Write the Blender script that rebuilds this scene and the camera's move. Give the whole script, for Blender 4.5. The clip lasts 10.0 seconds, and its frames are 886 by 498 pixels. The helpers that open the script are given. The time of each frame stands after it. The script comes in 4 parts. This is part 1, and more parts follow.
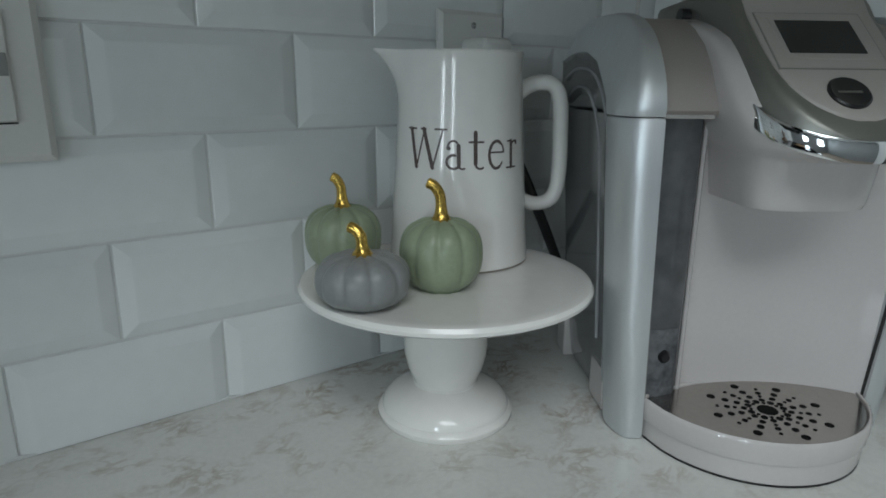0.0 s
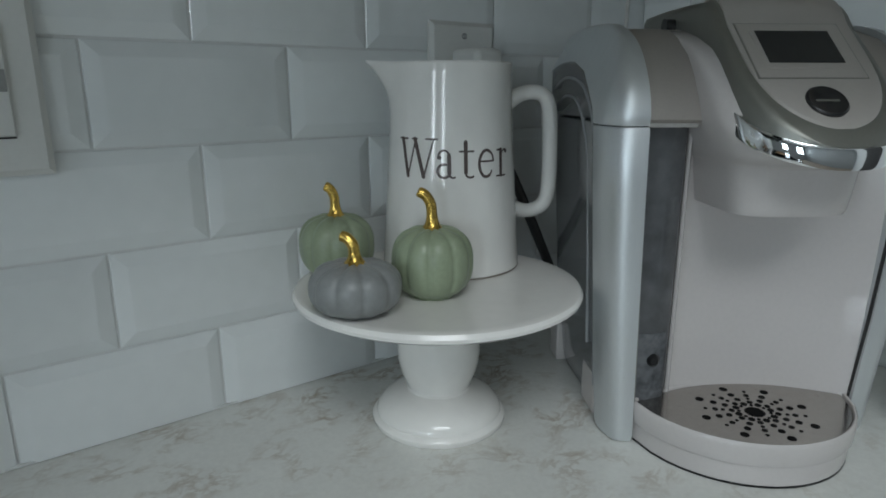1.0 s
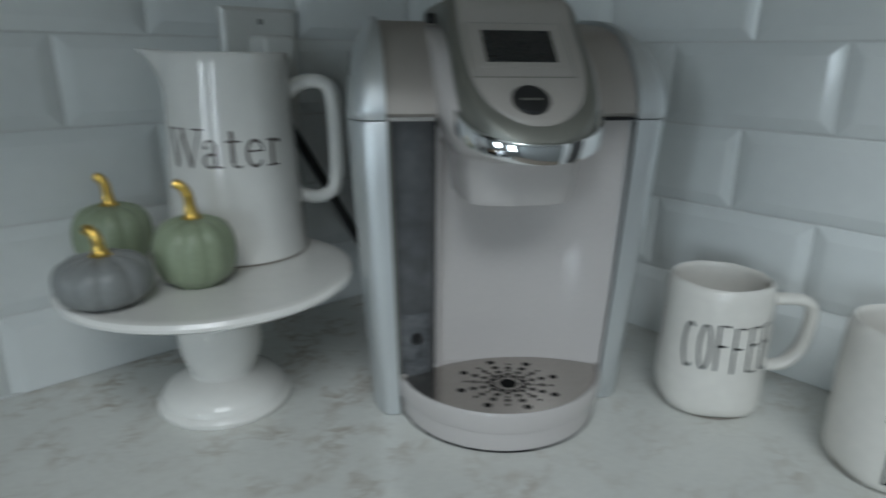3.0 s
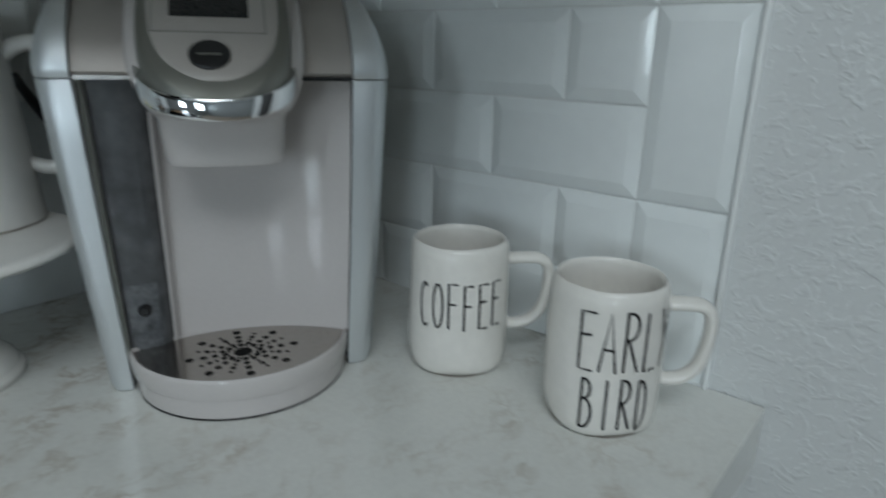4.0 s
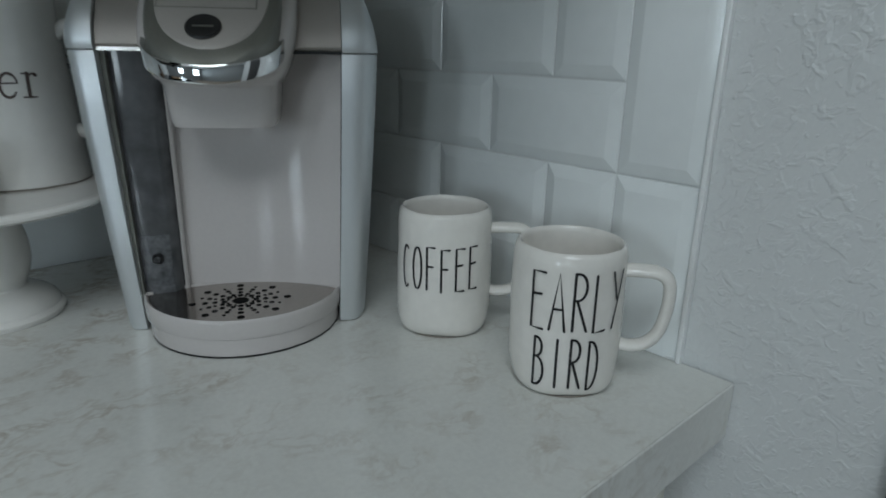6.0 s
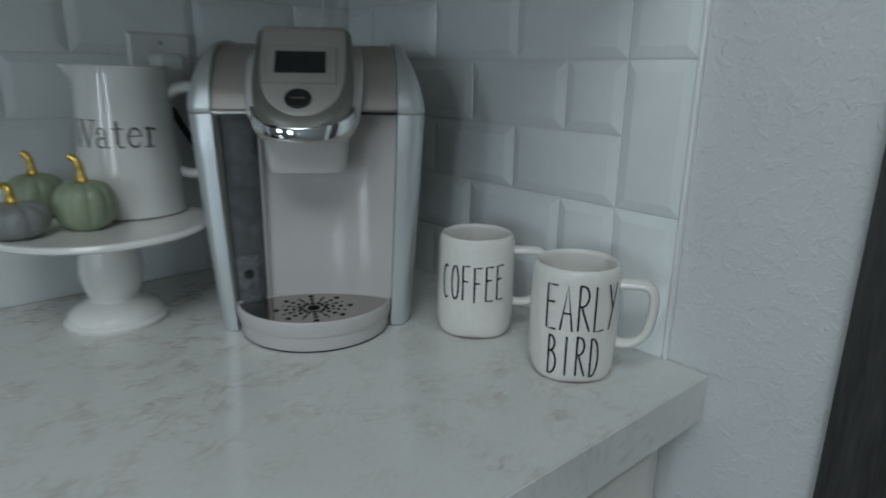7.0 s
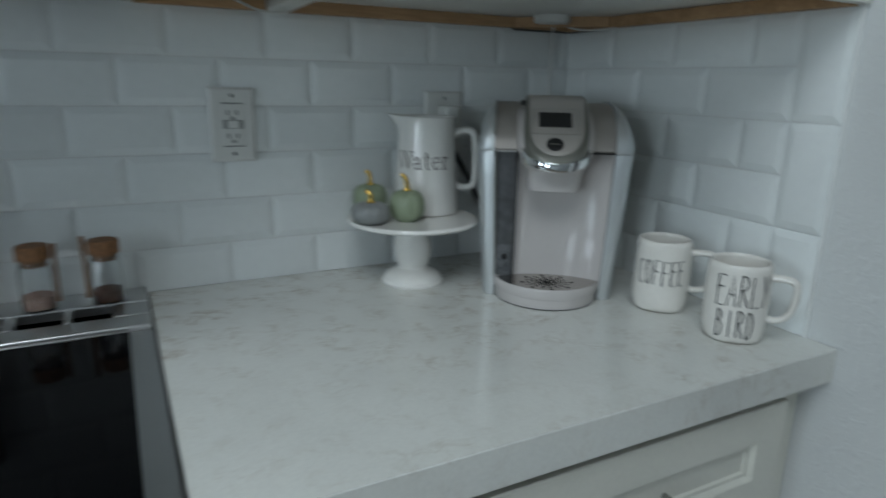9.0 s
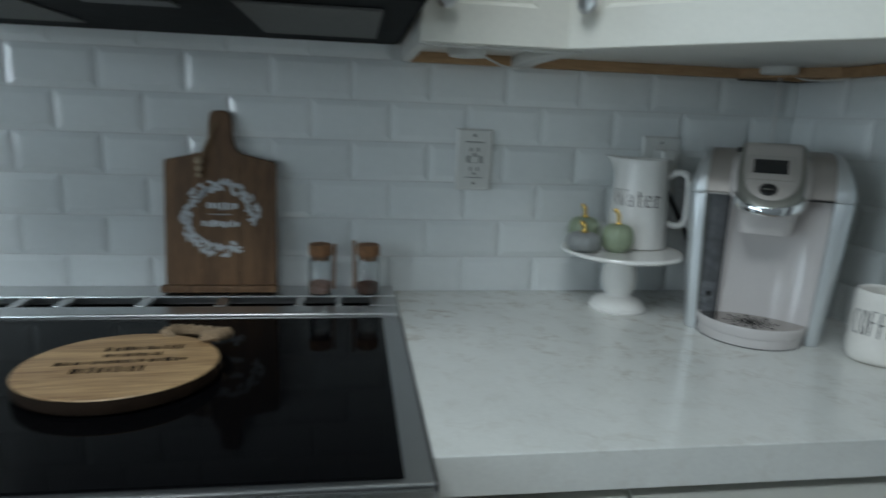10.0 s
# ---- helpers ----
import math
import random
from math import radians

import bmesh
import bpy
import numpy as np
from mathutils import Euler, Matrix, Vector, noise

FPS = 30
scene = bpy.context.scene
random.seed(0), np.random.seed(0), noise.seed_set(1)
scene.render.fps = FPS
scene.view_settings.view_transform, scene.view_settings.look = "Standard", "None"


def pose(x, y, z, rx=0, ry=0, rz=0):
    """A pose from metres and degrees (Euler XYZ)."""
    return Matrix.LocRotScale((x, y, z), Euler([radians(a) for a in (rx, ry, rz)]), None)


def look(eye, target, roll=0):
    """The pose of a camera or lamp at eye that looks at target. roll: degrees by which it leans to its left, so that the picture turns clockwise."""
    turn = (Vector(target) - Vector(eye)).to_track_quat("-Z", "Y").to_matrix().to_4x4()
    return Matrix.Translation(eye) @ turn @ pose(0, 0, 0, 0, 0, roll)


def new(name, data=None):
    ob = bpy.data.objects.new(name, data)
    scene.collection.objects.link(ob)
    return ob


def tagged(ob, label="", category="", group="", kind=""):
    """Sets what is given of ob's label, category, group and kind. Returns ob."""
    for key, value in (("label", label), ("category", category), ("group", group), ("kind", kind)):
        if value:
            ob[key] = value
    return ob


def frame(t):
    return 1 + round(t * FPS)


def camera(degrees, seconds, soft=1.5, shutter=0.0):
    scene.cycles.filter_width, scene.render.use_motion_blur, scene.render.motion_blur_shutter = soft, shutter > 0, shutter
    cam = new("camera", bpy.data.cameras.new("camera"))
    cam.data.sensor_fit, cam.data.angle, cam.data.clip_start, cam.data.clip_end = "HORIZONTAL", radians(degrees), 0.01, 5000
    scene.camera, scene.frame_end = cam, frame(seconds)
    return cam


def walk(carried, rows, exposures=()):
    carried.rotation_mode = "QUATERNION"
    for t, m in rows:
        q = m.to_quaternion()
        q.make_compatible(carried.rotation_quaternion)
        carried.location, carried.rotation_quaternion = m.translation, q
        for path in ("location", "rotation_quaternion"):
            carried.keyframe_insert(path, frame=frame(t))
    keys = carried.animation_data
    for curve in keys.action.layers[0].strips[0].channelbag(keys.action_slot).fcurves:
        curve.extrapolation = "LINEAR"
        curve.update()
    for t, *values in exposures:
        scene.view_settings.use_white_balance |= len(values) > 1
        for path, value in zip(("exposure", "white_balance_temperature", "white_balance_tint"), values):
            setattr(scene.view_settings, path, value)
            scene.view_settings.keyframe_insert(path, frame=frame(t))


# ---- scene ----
cam = camera(70.6, 10.0, soft=1.7, shutter=0.7)
PATH = [
    (0, (-0.149, -0.503, 1.18), (1.017, 1.038, 0.665), 0.5),
    (0.5, (-0.148, -0.506, 1.182), (1.022, 1.034, 0.671), 0.3),
    (1, (-0.149, -0.513, 1.184), (1.021, 1.03, 0.685), 0.0),
    (1.5, (-0.154, -0.516, 1.191), (1.001, 1.035, 0.681), -0.6),
    (2, (-0.15, -0.53, 1.192), (1.068, 0.967, 0.664), -0.4),
    (2.2, (-0.135, -0.548, 1.192), (1.034, 0.983, 0.657), -1.3),
    (3.3, (-0.023, -0.644, 1.206), (1.353, 0.675, 0.601), 1.4),
    (3.5, (0.001, -0.671, 1.201), (1.416, 0.609, 0.601), 1.5),
    (4, (0.048, -0.726, 1.184), (1.516, 0.484, 0.568), 1.2),
    (4.5, (0.078, -0.755, 1.164), (1.536, 0.455, 0.524), 0.6),
    (5, (0.093, -0.768, 1.154), (1.485, 0.517, 0.509), 0.9),
    (6.5, (0.049, -0.855, 1.181), (1.317, 0.576, 0.594), 1.0),
    (7, (-0.025, -0.902, 1.203), (1.239, 0.549, 0.657), 0.9),
    (7.5, (-0.129, -0.957, 1.213), (1.1, 0.535, 0.701), 0.8),
    (8, (-0.223, -1.011, 1.229), (0.957, 0.521, 0.719), 1.6),
    (8.5, (-0.29, -1.055, 1.251), (0.835, 0.509, 0.713), 1.6),
    (9, (-0.315, -1.108, 1.264), (0.583, 0.602, 0.747), 1.2),
    (9.5, (-0.336, -1.193, 1.269), (0.232, 0.667, 0.802), 2.0),
    (10, (-0.376, -1.249, 1.27), (-0.09, 0.687, 0.855), 2.2),
]
walk(cam, [(t, look(eye, target, roll)) for t, eye, target, roll in PATH], [(0.0, -0.02, 6560, 11), (2.0, -0.06, 6480, 11), (4.0, -0.20, 6430, 10), (5.0, -0.38, 6430, 10), (6.5, -0.40, 6380, 10), (7.5, -0.28, 6330, 9), (8.5, -0.22, 6290, 9), (9.5, -0.19, 6280, 9), (10.0, -0.12, 6270, 9)])

# ---- world, windows' light and added fill ----
world = bpy.data.worlds.new("world")
scene.world = world
world.use_nodes = True
wn = world.node_tree
sky = wn.nodes.new("ShaderNodeTexSky")
sky.sky_type, sky.sun_disc, sky.sun_elevation, sky.sun_rotation = "NISHITA", False, radians(35), radians(200)
wn.links.new(sky.outputs[0], wn.nodes["Background"].inputs[0])
wn.nodes["Background"].inputs[1].default_value = 0.08


def area_lamp(name, m, w, h, watts, colour):
    """An area lamp in a window's opening, for the sky's light, or added fill."""
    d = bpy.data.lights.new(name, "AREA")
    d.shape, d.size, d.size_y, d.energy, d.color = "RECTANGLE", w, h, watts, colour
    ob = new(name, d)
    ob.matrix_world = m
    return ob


WX, WY = -3.2, -3.4          # the room's far walls
CEIL = 2.5
DAY = (0.75, 0.905, 1.0)
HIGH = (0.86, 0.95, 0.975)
area_lamp("window_light", look((WX - 0.02, -1.30, 1.45), (0, -1.30, 1.45)), 0.42, 0.80, 18, DAY)
area_lamp("window_light", look((WX - 0.02, -2.75, 1.45), (0, -2.75, 1.45)), 0.60, 1.2, 29, DAY)
# unseen overhead fill, added to light the worktop and walls from above
area_lamp("overhead_fill", look((-0.85, -1.52, CEIL + 0.02), (-0.85, -1.52, 0)), 1.1, 1.1, 24, HIGH)


# ---- materials ----
def mat(name, colour, rough=0.5, metal=0.0, vary=0.08, scale=30.0, fine=400.0, bump=0.0, coat=0.0, tint=None, stretch=None, rvary=0.08):
    """A procedural surface: colour and roughness vary at a coarse and a fine scale."""
    m = bpy.data.materials.new(name)
    m.use_nodes = True
    nt = m.node_tree
    b = nt.nodes["Principled BSDF"]
    tc = nt.nodes.new("ShaderNodeTexCoord")
    src = tc.outputs["Object"]
    if stretch:
        mp = nt.nodes.new("ShaderNodeMapping")
        mp.inputs["Scale"].default_value = stretch
        nt.links.new(src, mp.inputs[0])
        src = mp.outputs[0]
    n1, n2 = nt.nodes.new("ShaderNodeTexNoise"), nt.nodes.new("ShaderNodeTexNoise")
    for n, sc in ((n1, scale), (n2, fine)):
        n.inputs["Scale"].default_value, n.inputs["Detail"].default_value = sc, 4.0
        nt.links.new(src, n.inputs["Vector"])
    add = nt.nodes.new("ShaderNodeMath")
    add.operation = "ADD"
    nt.links.new(n1.outputs[0], add.inputs[0])
    nt.links.new(n2.outputs[0], add.inputs[1])
    half = nt.nodes.new("ShaderNodeMath")
    half.operation, half.inputs[1].default_value = "MULTIPLY", 0.5
    nt.links.new(add.outputs[0], half.inputs[0])
    ramp = nt.nodes.new("ShaderNodeValToRGB")
    lo = tint or tuple(c * (1 - vary * 2) for c in colour)
    ramp.color_ramp.elements[0].position, ramp.color_ramp.elements[0].color = 0.35, (*lo, 1)
    ramp.color_ramp.elements[1].position, ramp.color_ramp.elements[1].color = 0.62, (*colour, 1)
    nt.links.new(half.outputs[0], ramp.inputs[0])
    nt.links.new(ramp.outputs[0], b.inputs["Base Color"])
    mr = nt.nodes.new("ShaderNodeMapRange")
    mr.inputs["To Min"].default_value, mr.inputs["To Max"].default_value = max(0.02, rough - rvary), min(1, rough + rvary)
    nt.links.new(half.outputs[0], mr.inputs[0])
    nt.links.new(mr.outputs[0], b.inputs["Roughness"])
    b.inputs["Metallic"].default_value = metal
    b.inputs["Coat Weight"].default_value = coat
    b.inputs["Coat Roughness"].default_value = 0.05
    if bump:
        bp = nt.nodes.new("ShaderNodeBump")
        bp.inputs["Strength"].default_value, bp.inputs["Distance"].default_value = 0.5, bump
        nt.links.new(half.outputs[0], bp.inputs["Height"])
        nt.links.new(bp.outputs[0], b.inputs["Normal"])
    return m


def glass_mat(name, colour, rough=0.0, ior=1.45):
    m = bpy.data.materials.new(name)
    m.use_nodes = True
    b = m.node_tree.nodes["Principled BSDF"]
    b.inputs["Base Color"].default_value = (*colour, 1)
    b.inputs["Transmission Weight"].default_value = 1.0
    b.inputs["Roughness"].default_value, b.inputs["IOR"].default_value = rough, ior
    return m


def quartz_mat():
    """White quartz with patchy, broken grey-brown veins."""
    m = mat("quartz", (0.73, 0.735, 0.70), 0.16, vary=0.045, scale=9, fine=260, rvary=0.05)
    nt = m.node_tree
    b = nt.nodes["Principled BSDF"]
    base = b.inputs["Base Color"].links[0].from_socket
    tc = nt.nodes.new("ShaderNodeTexCoord")
    warp = nt.nodes.new("ShaderNodeTexNoise")
    warp.inputs["Scale"].default_value, warp.inputs["Detail"].default_value = 16, 3
    nt.links.new(tc.outputs["Object"], warp.inputs["Vector"])
    off = nt.nodes.new("ShaderNodeVectorMath")
    off.operation = "MULTIPLY_ADD"
    off.inputs[1].default_value = (0.055, 0.055, 0.055)
    nt.links.new(warp.outputs["Color"], off.inputs[0])
    nt.links.new(tc.outputs["Object"], off.inputs[2])
    mp = nt.nodes.new("ShaderNodeMapping")
    mp.inputs["Rotation"].default_value, mp.inputs["Scale"].default_value = (0, 0, radians(38)), (1.0, 1.6, 1.0)
    nt.links.new(off.outputs[0], mp.inputs[0])
    vein = nt.nodes.new("ShaderNodeTexNoise")
    vein.inputs["Scale"].default_value, vein.inputs["Detail"].default_value, vein.inputs["Roughness"].default_value = 34, 4, 0.58
    nt.links.new(mp.outputs[0], vein.inputs["Vector"])
    thin = nt.nodes.new("ShaderNodeValToRGB")
    thin.color_ramp.elements[0].position, thin.color_ramp.elements[0].color = 0.440, (0, 0, 0, 1)
    thin.color_ramp.elements[1].position, thin.color_ramp.elements[1].color = 0.560, (0, 0, 0, 1)
    e = thin.color_ramp.elements.new(0.5)
    e.color = (1, 1, 1, 1)
    nt.links.new(vein.outputs[0], thin.inputs[0])
    patch = nt.nodes.new("ShaderNodeTexNoise")
    patch.inputs["Scale"].default_value, patch.inputs["Detail"].default_value = 23, 3
    nt.links.new(tc.outputs["Object"], patch.inputs["Vector"])
    pr = nt.nodes.new("ShaderNodeMapRange")
    pr.inputs["From Min"].default_value, pr.inputs["From Max"].default_value = 0.45, 0.66
    nt.links.new(patch.outputs[0], pr.inputs[0])
    # the veining comes and goes over the slab
    drift = nt.nodes.new("ShaderNodeTexNoise")
    drift.inputs["Scale"].default_value, drift.inputs["Detail"].default_value = 3.2, 1
    nt.links.new(tc.outputs["Object"], drift.inputs["Vector"])
    dr = nt.nodes.new("ShaderNodeMapRange")
    dr.inputs["From Min"].default_value, dr.inputs["From Max"].default_value = 0.40, 0.60
    dr.inputs["To Min"].default_value, dr.inputs["To Max"].default_value = 0.32, 0.92
    nt.links.new(drift.outputs[0], dr.inputs[0])
    fade = nt.nodes.new("ShaderNodeMath")
    fade.operation = "MULTIPLY"
    nt.links.new(pr.outputs[0], fade.inputs[0])
    nt.links.new(dr.outputs[0], fade.inputs[1])
    # the slab is busier along its back
    sep = nt.nodes.new("ShaderNodeSeparateXYZ")
    nt.links.new(tc.outputs["Object"], sep.inputs[0])
    busy = nt.nodes.new("ShaderNodeMapRange")
    busy.inputs["From Min"].default_value, busy.inputs["From Max"].default_value = -0.50, -0.10
    busy.inputs["To Min"].default_value, busy.inputs["To Max"].default_value = 0.40, 1.10
    nt.links.new(sep.outputs[1], busy.inputs[0])
    more = nt.nodes.new("ShaderNodeMath")
    more.operation, more.use_clamp = "MULTIPLY", True
    nt.links.new(fade.outputs[0], more.inputs[0])
    nt.links.new(busy.outputs[0], more.inputs[1])
    mul = nt.nodes.new("ShaderNodeMath")
    mul.operation, mul.use_clamp = "MULTIPLY", True
    nt.links.new(thin.outputs[0], mul.inputs[0])
    nt.links.new(more.outputs[0], mul.inputs[1])
    # small warm flecks inside the same patches
    fleck = nt.nodes.new("ShaderNodeTexNoise")
    fleck.inputs["Scale"].default_value, fleck.inputs["Detail"].default_value, fleck.inputs["Roughness"].default_value = 62, 4, 0.55
    nt.links.new(mp.outputs[0], fleck.inputs["Vector"])
    fr = nt.nodes.new("ShaderNodeMapRange")
    fr.inputs["From Min"].default_value, fr.inputs["From Max"].default_value = 0.52, 0.64
    nt.links.new(fleck.outputs[0], fr.inputs[0])
    fm = nt.nodes.new("ShaderNodeMath")
    fm.operation, fm.use_clamp = "MULTIPLY", True
    nt.links.new(fr.outputs[0], fm.inputs[0])
    nt.links.new(more.outputs[0], fm.inputs[1])
    warm = nt.nodes.new("ShaderNodeMix")
    warm.data_type = "RGBA"
    nt.links.new(fm.outputs[0], warm.inputs[0])
    nt.links.new(base, warm.inputs[6])
    warm.inputs[7].default_value = (0.40, 0.335, 0.265, 1)
    mix = nt.nodes.new("ShaderNodeMix")
    mix.data_type = "RGBA"
    nt.links.new(mul.outputs[0], mix.inputs[0])
    nt.links.new(warm.outputs[2], mix.inputs[6])
    mix.inputs[7].default_value = (0.39, 0.325, 0.255, 1)
    nt.links.new(mix.outputs[2], b.inputs["Base Color"])
    return m


def drywall_mat():
    """Painted wall with a trowelled skip texture."""
    m = mat("drywall_paint", (0.68, 0.69, 0.685), 0.40, vary=0.03, scale=6, fine=300)
    nt = m.node_tree
    b = nt.nodes["Principled BSDF"]
    tc = nt.nodes.new("ShaderNodeTexCoord")
    heights = []
    for sc, a, z in ((46, 0.535, 0.625), (112, 0.54, 0.66)):
        n = nt.nodes.new("ShaderNodeTexNoise")
        n.inputs["Scale"].default_value, n.inputs["Detail"].default_value, n.inputs["Distortion"].default_value = sc, 3, 0.9
        nt.links.new(tc.outputs["Object"], n.inputs["Vector"])
        r = nt.nodes.new("ShaderNodeMapRange")
        r.inputs["From Min"].default_value, r.inputs["From Max"].default_value = a, z
        nt.links.new(n.outputs[0], r.inputs[0])
        heights.append(r.outputs[0])
    add = nt.nodes.new("ShaderNodeMath")
    nt.links.new(heights[0], add.inputs[0])
    nt.links.new(heights[1], add.inputs[1])
    bp = nt.nodes.new("ShaderNodeBump")
    bp.inputs["Strength"].default_value, bp.inputs["Distance"].default_value = 0.5, 0.0010
    nt.links.new(add.outputs[0], bp.inputs["Height"])
    nt.links.new(bp.outputs[0], b.inputs["Normal"])
    return m


def wood_mat(name, dark, light, axis=2, rough=0.5, scale=1.0, coat=0.0):
    st = [60 * scale, 60 * scale, 60 * scale]
    st[axis] = 5 * scale
    return mat(name, light, rough, tint=dark, scale=1.0, fine=6.0, stretch=tuple(st), bump=0.0006, coat=coat)


def tile_mat():
    m = mat("glazed_tile", (0.80, 0.825, 0.82), 0.12, vary=0.02, scale=5, fine=60, bump=0.0004, rvary=0.04)
    nt = m.node_tree
    b = nt.nodes["Principled BSDF"]
    base = b.inputs["Base Color"].links[0].from_socket
    info = nt.nodes.new("ShaderNodeObjectInfo")
    mr = nt.nodes.new("ShaderNodeMapRange")
    mr.inputs["To Min"].default_value, mr.inputs["To Max"].default_value = 0.95, 1.03
    nt.links.new(info.outputs["Random"], mr.inputs[0])
    mul = nt.nodes.new("ShaderNodeVectorMath")
    mul.operation = "SCALE"
    nt.links.new(base, mul.inputs[0])
    nt.links.new(mr.outputs[0], mul.inputs["Scale"])
    nt.links.new(mul.outputs[0], b.inputs["Base Color"])
    return m


def dull(m, level):
    m.node_tree.nodes["Principled BSDF"].inputs["Specular IOR Level"].default_value = level
    return m


QUARTZ, DRYWALL, TILE = quartz_mat(), drywall_mat(), tile_mat()
GROUT = mat("grout", (0.74, 0.75, 0.74), 0.85, vary=0.08, fine=900)
PAINT = mat("plain_wall_paint", (0.27, 0.285, 0.29), 0.6, vary=0.03, scale=4, bump=0.0005)
CEILING = mat("ceiling_paint", (0.72, 0.72, 0.71), 0.8, vary=0.03, scale=5, bump=0.001)
FLOORM = wood_mat("floor_planks", (0.16, 0.13, 0.10), (0.30, 0.25, 0.20), 1, 0.4, 0.3)
CABINET = mat("cabinet_paint", (0.72, 0.71, 0.64), 0.32, vary=0.03, scale=8, fine=150, bump=0.0003)
CABINET_W = mat("cabinet_underside", (0.74, 0.73, 0.69), 0.4, vary=0.04, scale=8, fine=150)
PINE = wood_mat("raw_pine", (0.33, 0.19, 0.09), (0.50, 0.31, 0.16), 0, 0.6, 0.6)
CERAMIC = mat("white_glaze", (0.84, 0.825, 0.79), 0.08, vary=0.02, scale=12, fine=90, bump=0.0003, rvary=0.03)
MUGGLAZE = mat("cream_glaze", (0.81, 0.78, 0.73), 0.09, vary=0.03, scale=25, fine=120, bump=0.0008, rvary=0.05)
RAWCLAY = mat("unglazed_rim", (0.34, 0.30, 0.26), 0.8)
INK = mat("black_ink", (0.012, 0.012, 0.014), 0.4)
BROWNINK = mat("brown_letter", (0.105, 0.078, 0.070), 0.4)
GREEN = mat("sage_paint", (0.295, 0.35, 0.235), 0.34, vary=0.07, scale=40, fine=300, bump=0.0004)
GREY = mat("slate_paint", (0.255, 0.265, 0.262), 0.36, vary=0.07, scale=40, fine=300, bump=0.0004)
GOLD = mat("gold_leaf", (0.78, 0.52, 0.13), 0.26, 1.0, vary=0.10, scale=120, fine=700, bump=0.0006)
SILVER = mat("brushed_silver", (0.74, 0.77, 0.79), 0.46, 0.85, vary=0.03, scale=3, fine=60, stretch=(40, 40, 1))
DARKSILVER = mat("warm_silver", (0.27, 0.27, 0.245), 0.42, 0.75, vary=0.03, scale=20, fine=500)
BEIGESILVER = mat("beige_metallic", (0.42, 0.385, 0.355), 0.40, 0.35, vary=0.03, scale=20, fine=500)
BRIGHTLIP = mat("bright_lip", (0.66, 0.63, 0.60), 0.25, 0.6)
CREAM = mat("cream_plastic", (0.58, 0.545, 0.53), 0.10, vary=0.02, scale=10, fine=300, rvary=0.05)
CREAMFACE = mat("face_plastic", (0.41, 0.38, 0.35), 0.33, vary=0.02, scale=10, fine=300)
CHROME = mat("chrome", (0.86, 0.87, 0.88), 0.05, 1.0, vary=0.01, rvary=0.03)
STEEL = mat("stainless_steel", (0.46, 0.46, 0.45), 0.27, 1.0, vary=0.02, scale=2, fine=30, stretch=(3, 60, 60), rvary=0.03)
HOBSTEEL = mat("dark_hob_steel", (0.50, 0.505, 0.51), 0.36, 1.0, vary=0.02, rvary=0.03)
RAIL = mat("bright_rail_steel", (0.62, 0.62, 0.62), 0.30, 1.0, vary=0.02, rvary=0.04)
PLATE = mat("polished_plate", (0.50, 0.47, 0.44), 0.16, 1.0, vary=0.05, scale=20, fine=200)
SMOKE = mat("smoked_tank_front", (0.125, 0.128, 0.135), 0.10, vary=0.26, scale=9, fine=60)
SMOKEBASE = mat("cloudy_tank_base", (0.15, 0.155, 0.165), 0.14, vary=0.30, scale=40, fine=160)
TANK = mat("smoked_tank", (0.40, 0.415, 0.43), 0.09, vary=0.06, scale=14, fine=90, rvary=0.04)
TANK.node_tree.nodes["Principled BSDF"].inputs["Transmission Weight"].default_value = 0.62
ARCHGLINT = mat("pale_tank_glint", (0.34, 0.35, 0.36), 0.15)
BLACKGLASS = dull(mat("black_ceramic_glass", (0.0025, 0.0025, 0.003), 0.045, vary=0.1, scale=30, rvary=0.02), 0.05)
SCREEN = mat("dark_screen", (0.022, 0.023, 0.024), 0.12)
BLACK = mat("black_plastic", (0.014, 0.014, 0.015), 0.3)
CORNERSTRIP = mat("dark_corner_strip", (0.11, 0.10, 0.095), 0.9, vary=0.2)
HOLE = dull(mat("hole_disc_black", (0.006, 0.006, 0.006), 0.8), 0.1)
HOODM = dull(mat("hood_black", (0.003, 0.0032, 0.0038), 0.6), 0.06)
HOODLAMP = mat("hood_lamp_cover", (0.05, 0.05, 0.05), 0.4)
FILTER = mat("hood_filter_mesh", (0.15, 0.15, 0.145), 0.6, 0.0, vary=0.25, scale=200, fine=900)
PLASTIC = mat("white_plastic", (0.70, 0.70, 0.67), 0.3, vary=0.02)
RECEPT = mat("receptacle_slot", (0.30, 0.30, 0.29), 0.5)
WALNUT = wood_mat("walnut_board", (0.085, 0.042, 0.018), (0.235, 0.125, 0.058), 2, 0.5)
ACACIA = wood_mat("acacia_board", (0.20, 0.105, 0.043), (0.49, 0.32, 0.16), 0, 0.45, 0.7)
BARK = dull(mat("board_rim", (0.020, 0.011, 0.006), 0.75, vary=0.2, scale=60), 0.15)
ROPE = mat("jute_rope", (0.36, 0.25, 0.15), 0.9, vary=0.25, scale=300, fine=900, bump=0.002)
BEAD = mat("pale_wood_bead", (0.56, 0.44, 0.30), 0.6, vary=0.12, scale=200)
CORK = mat("cork", (0.30, 0.145, 0.062), 0.8, vary=0.3, scale=150, fine=600, bump=0.001)
SALT = mat("pink_salt", (0.62, 0.40, 0.32), 0.7, vary=0.25, scale=300, fine=900, bump=0.003)
SPICE = mat("brown_spice", (0.15, 0.055, 0.025), 0.8, vary=0.3, scale=300, fine=900, bump=0.003)
WHITEPAINT = mat("white_paint_print", (0.72, 0.74, 0.76), 0.6)
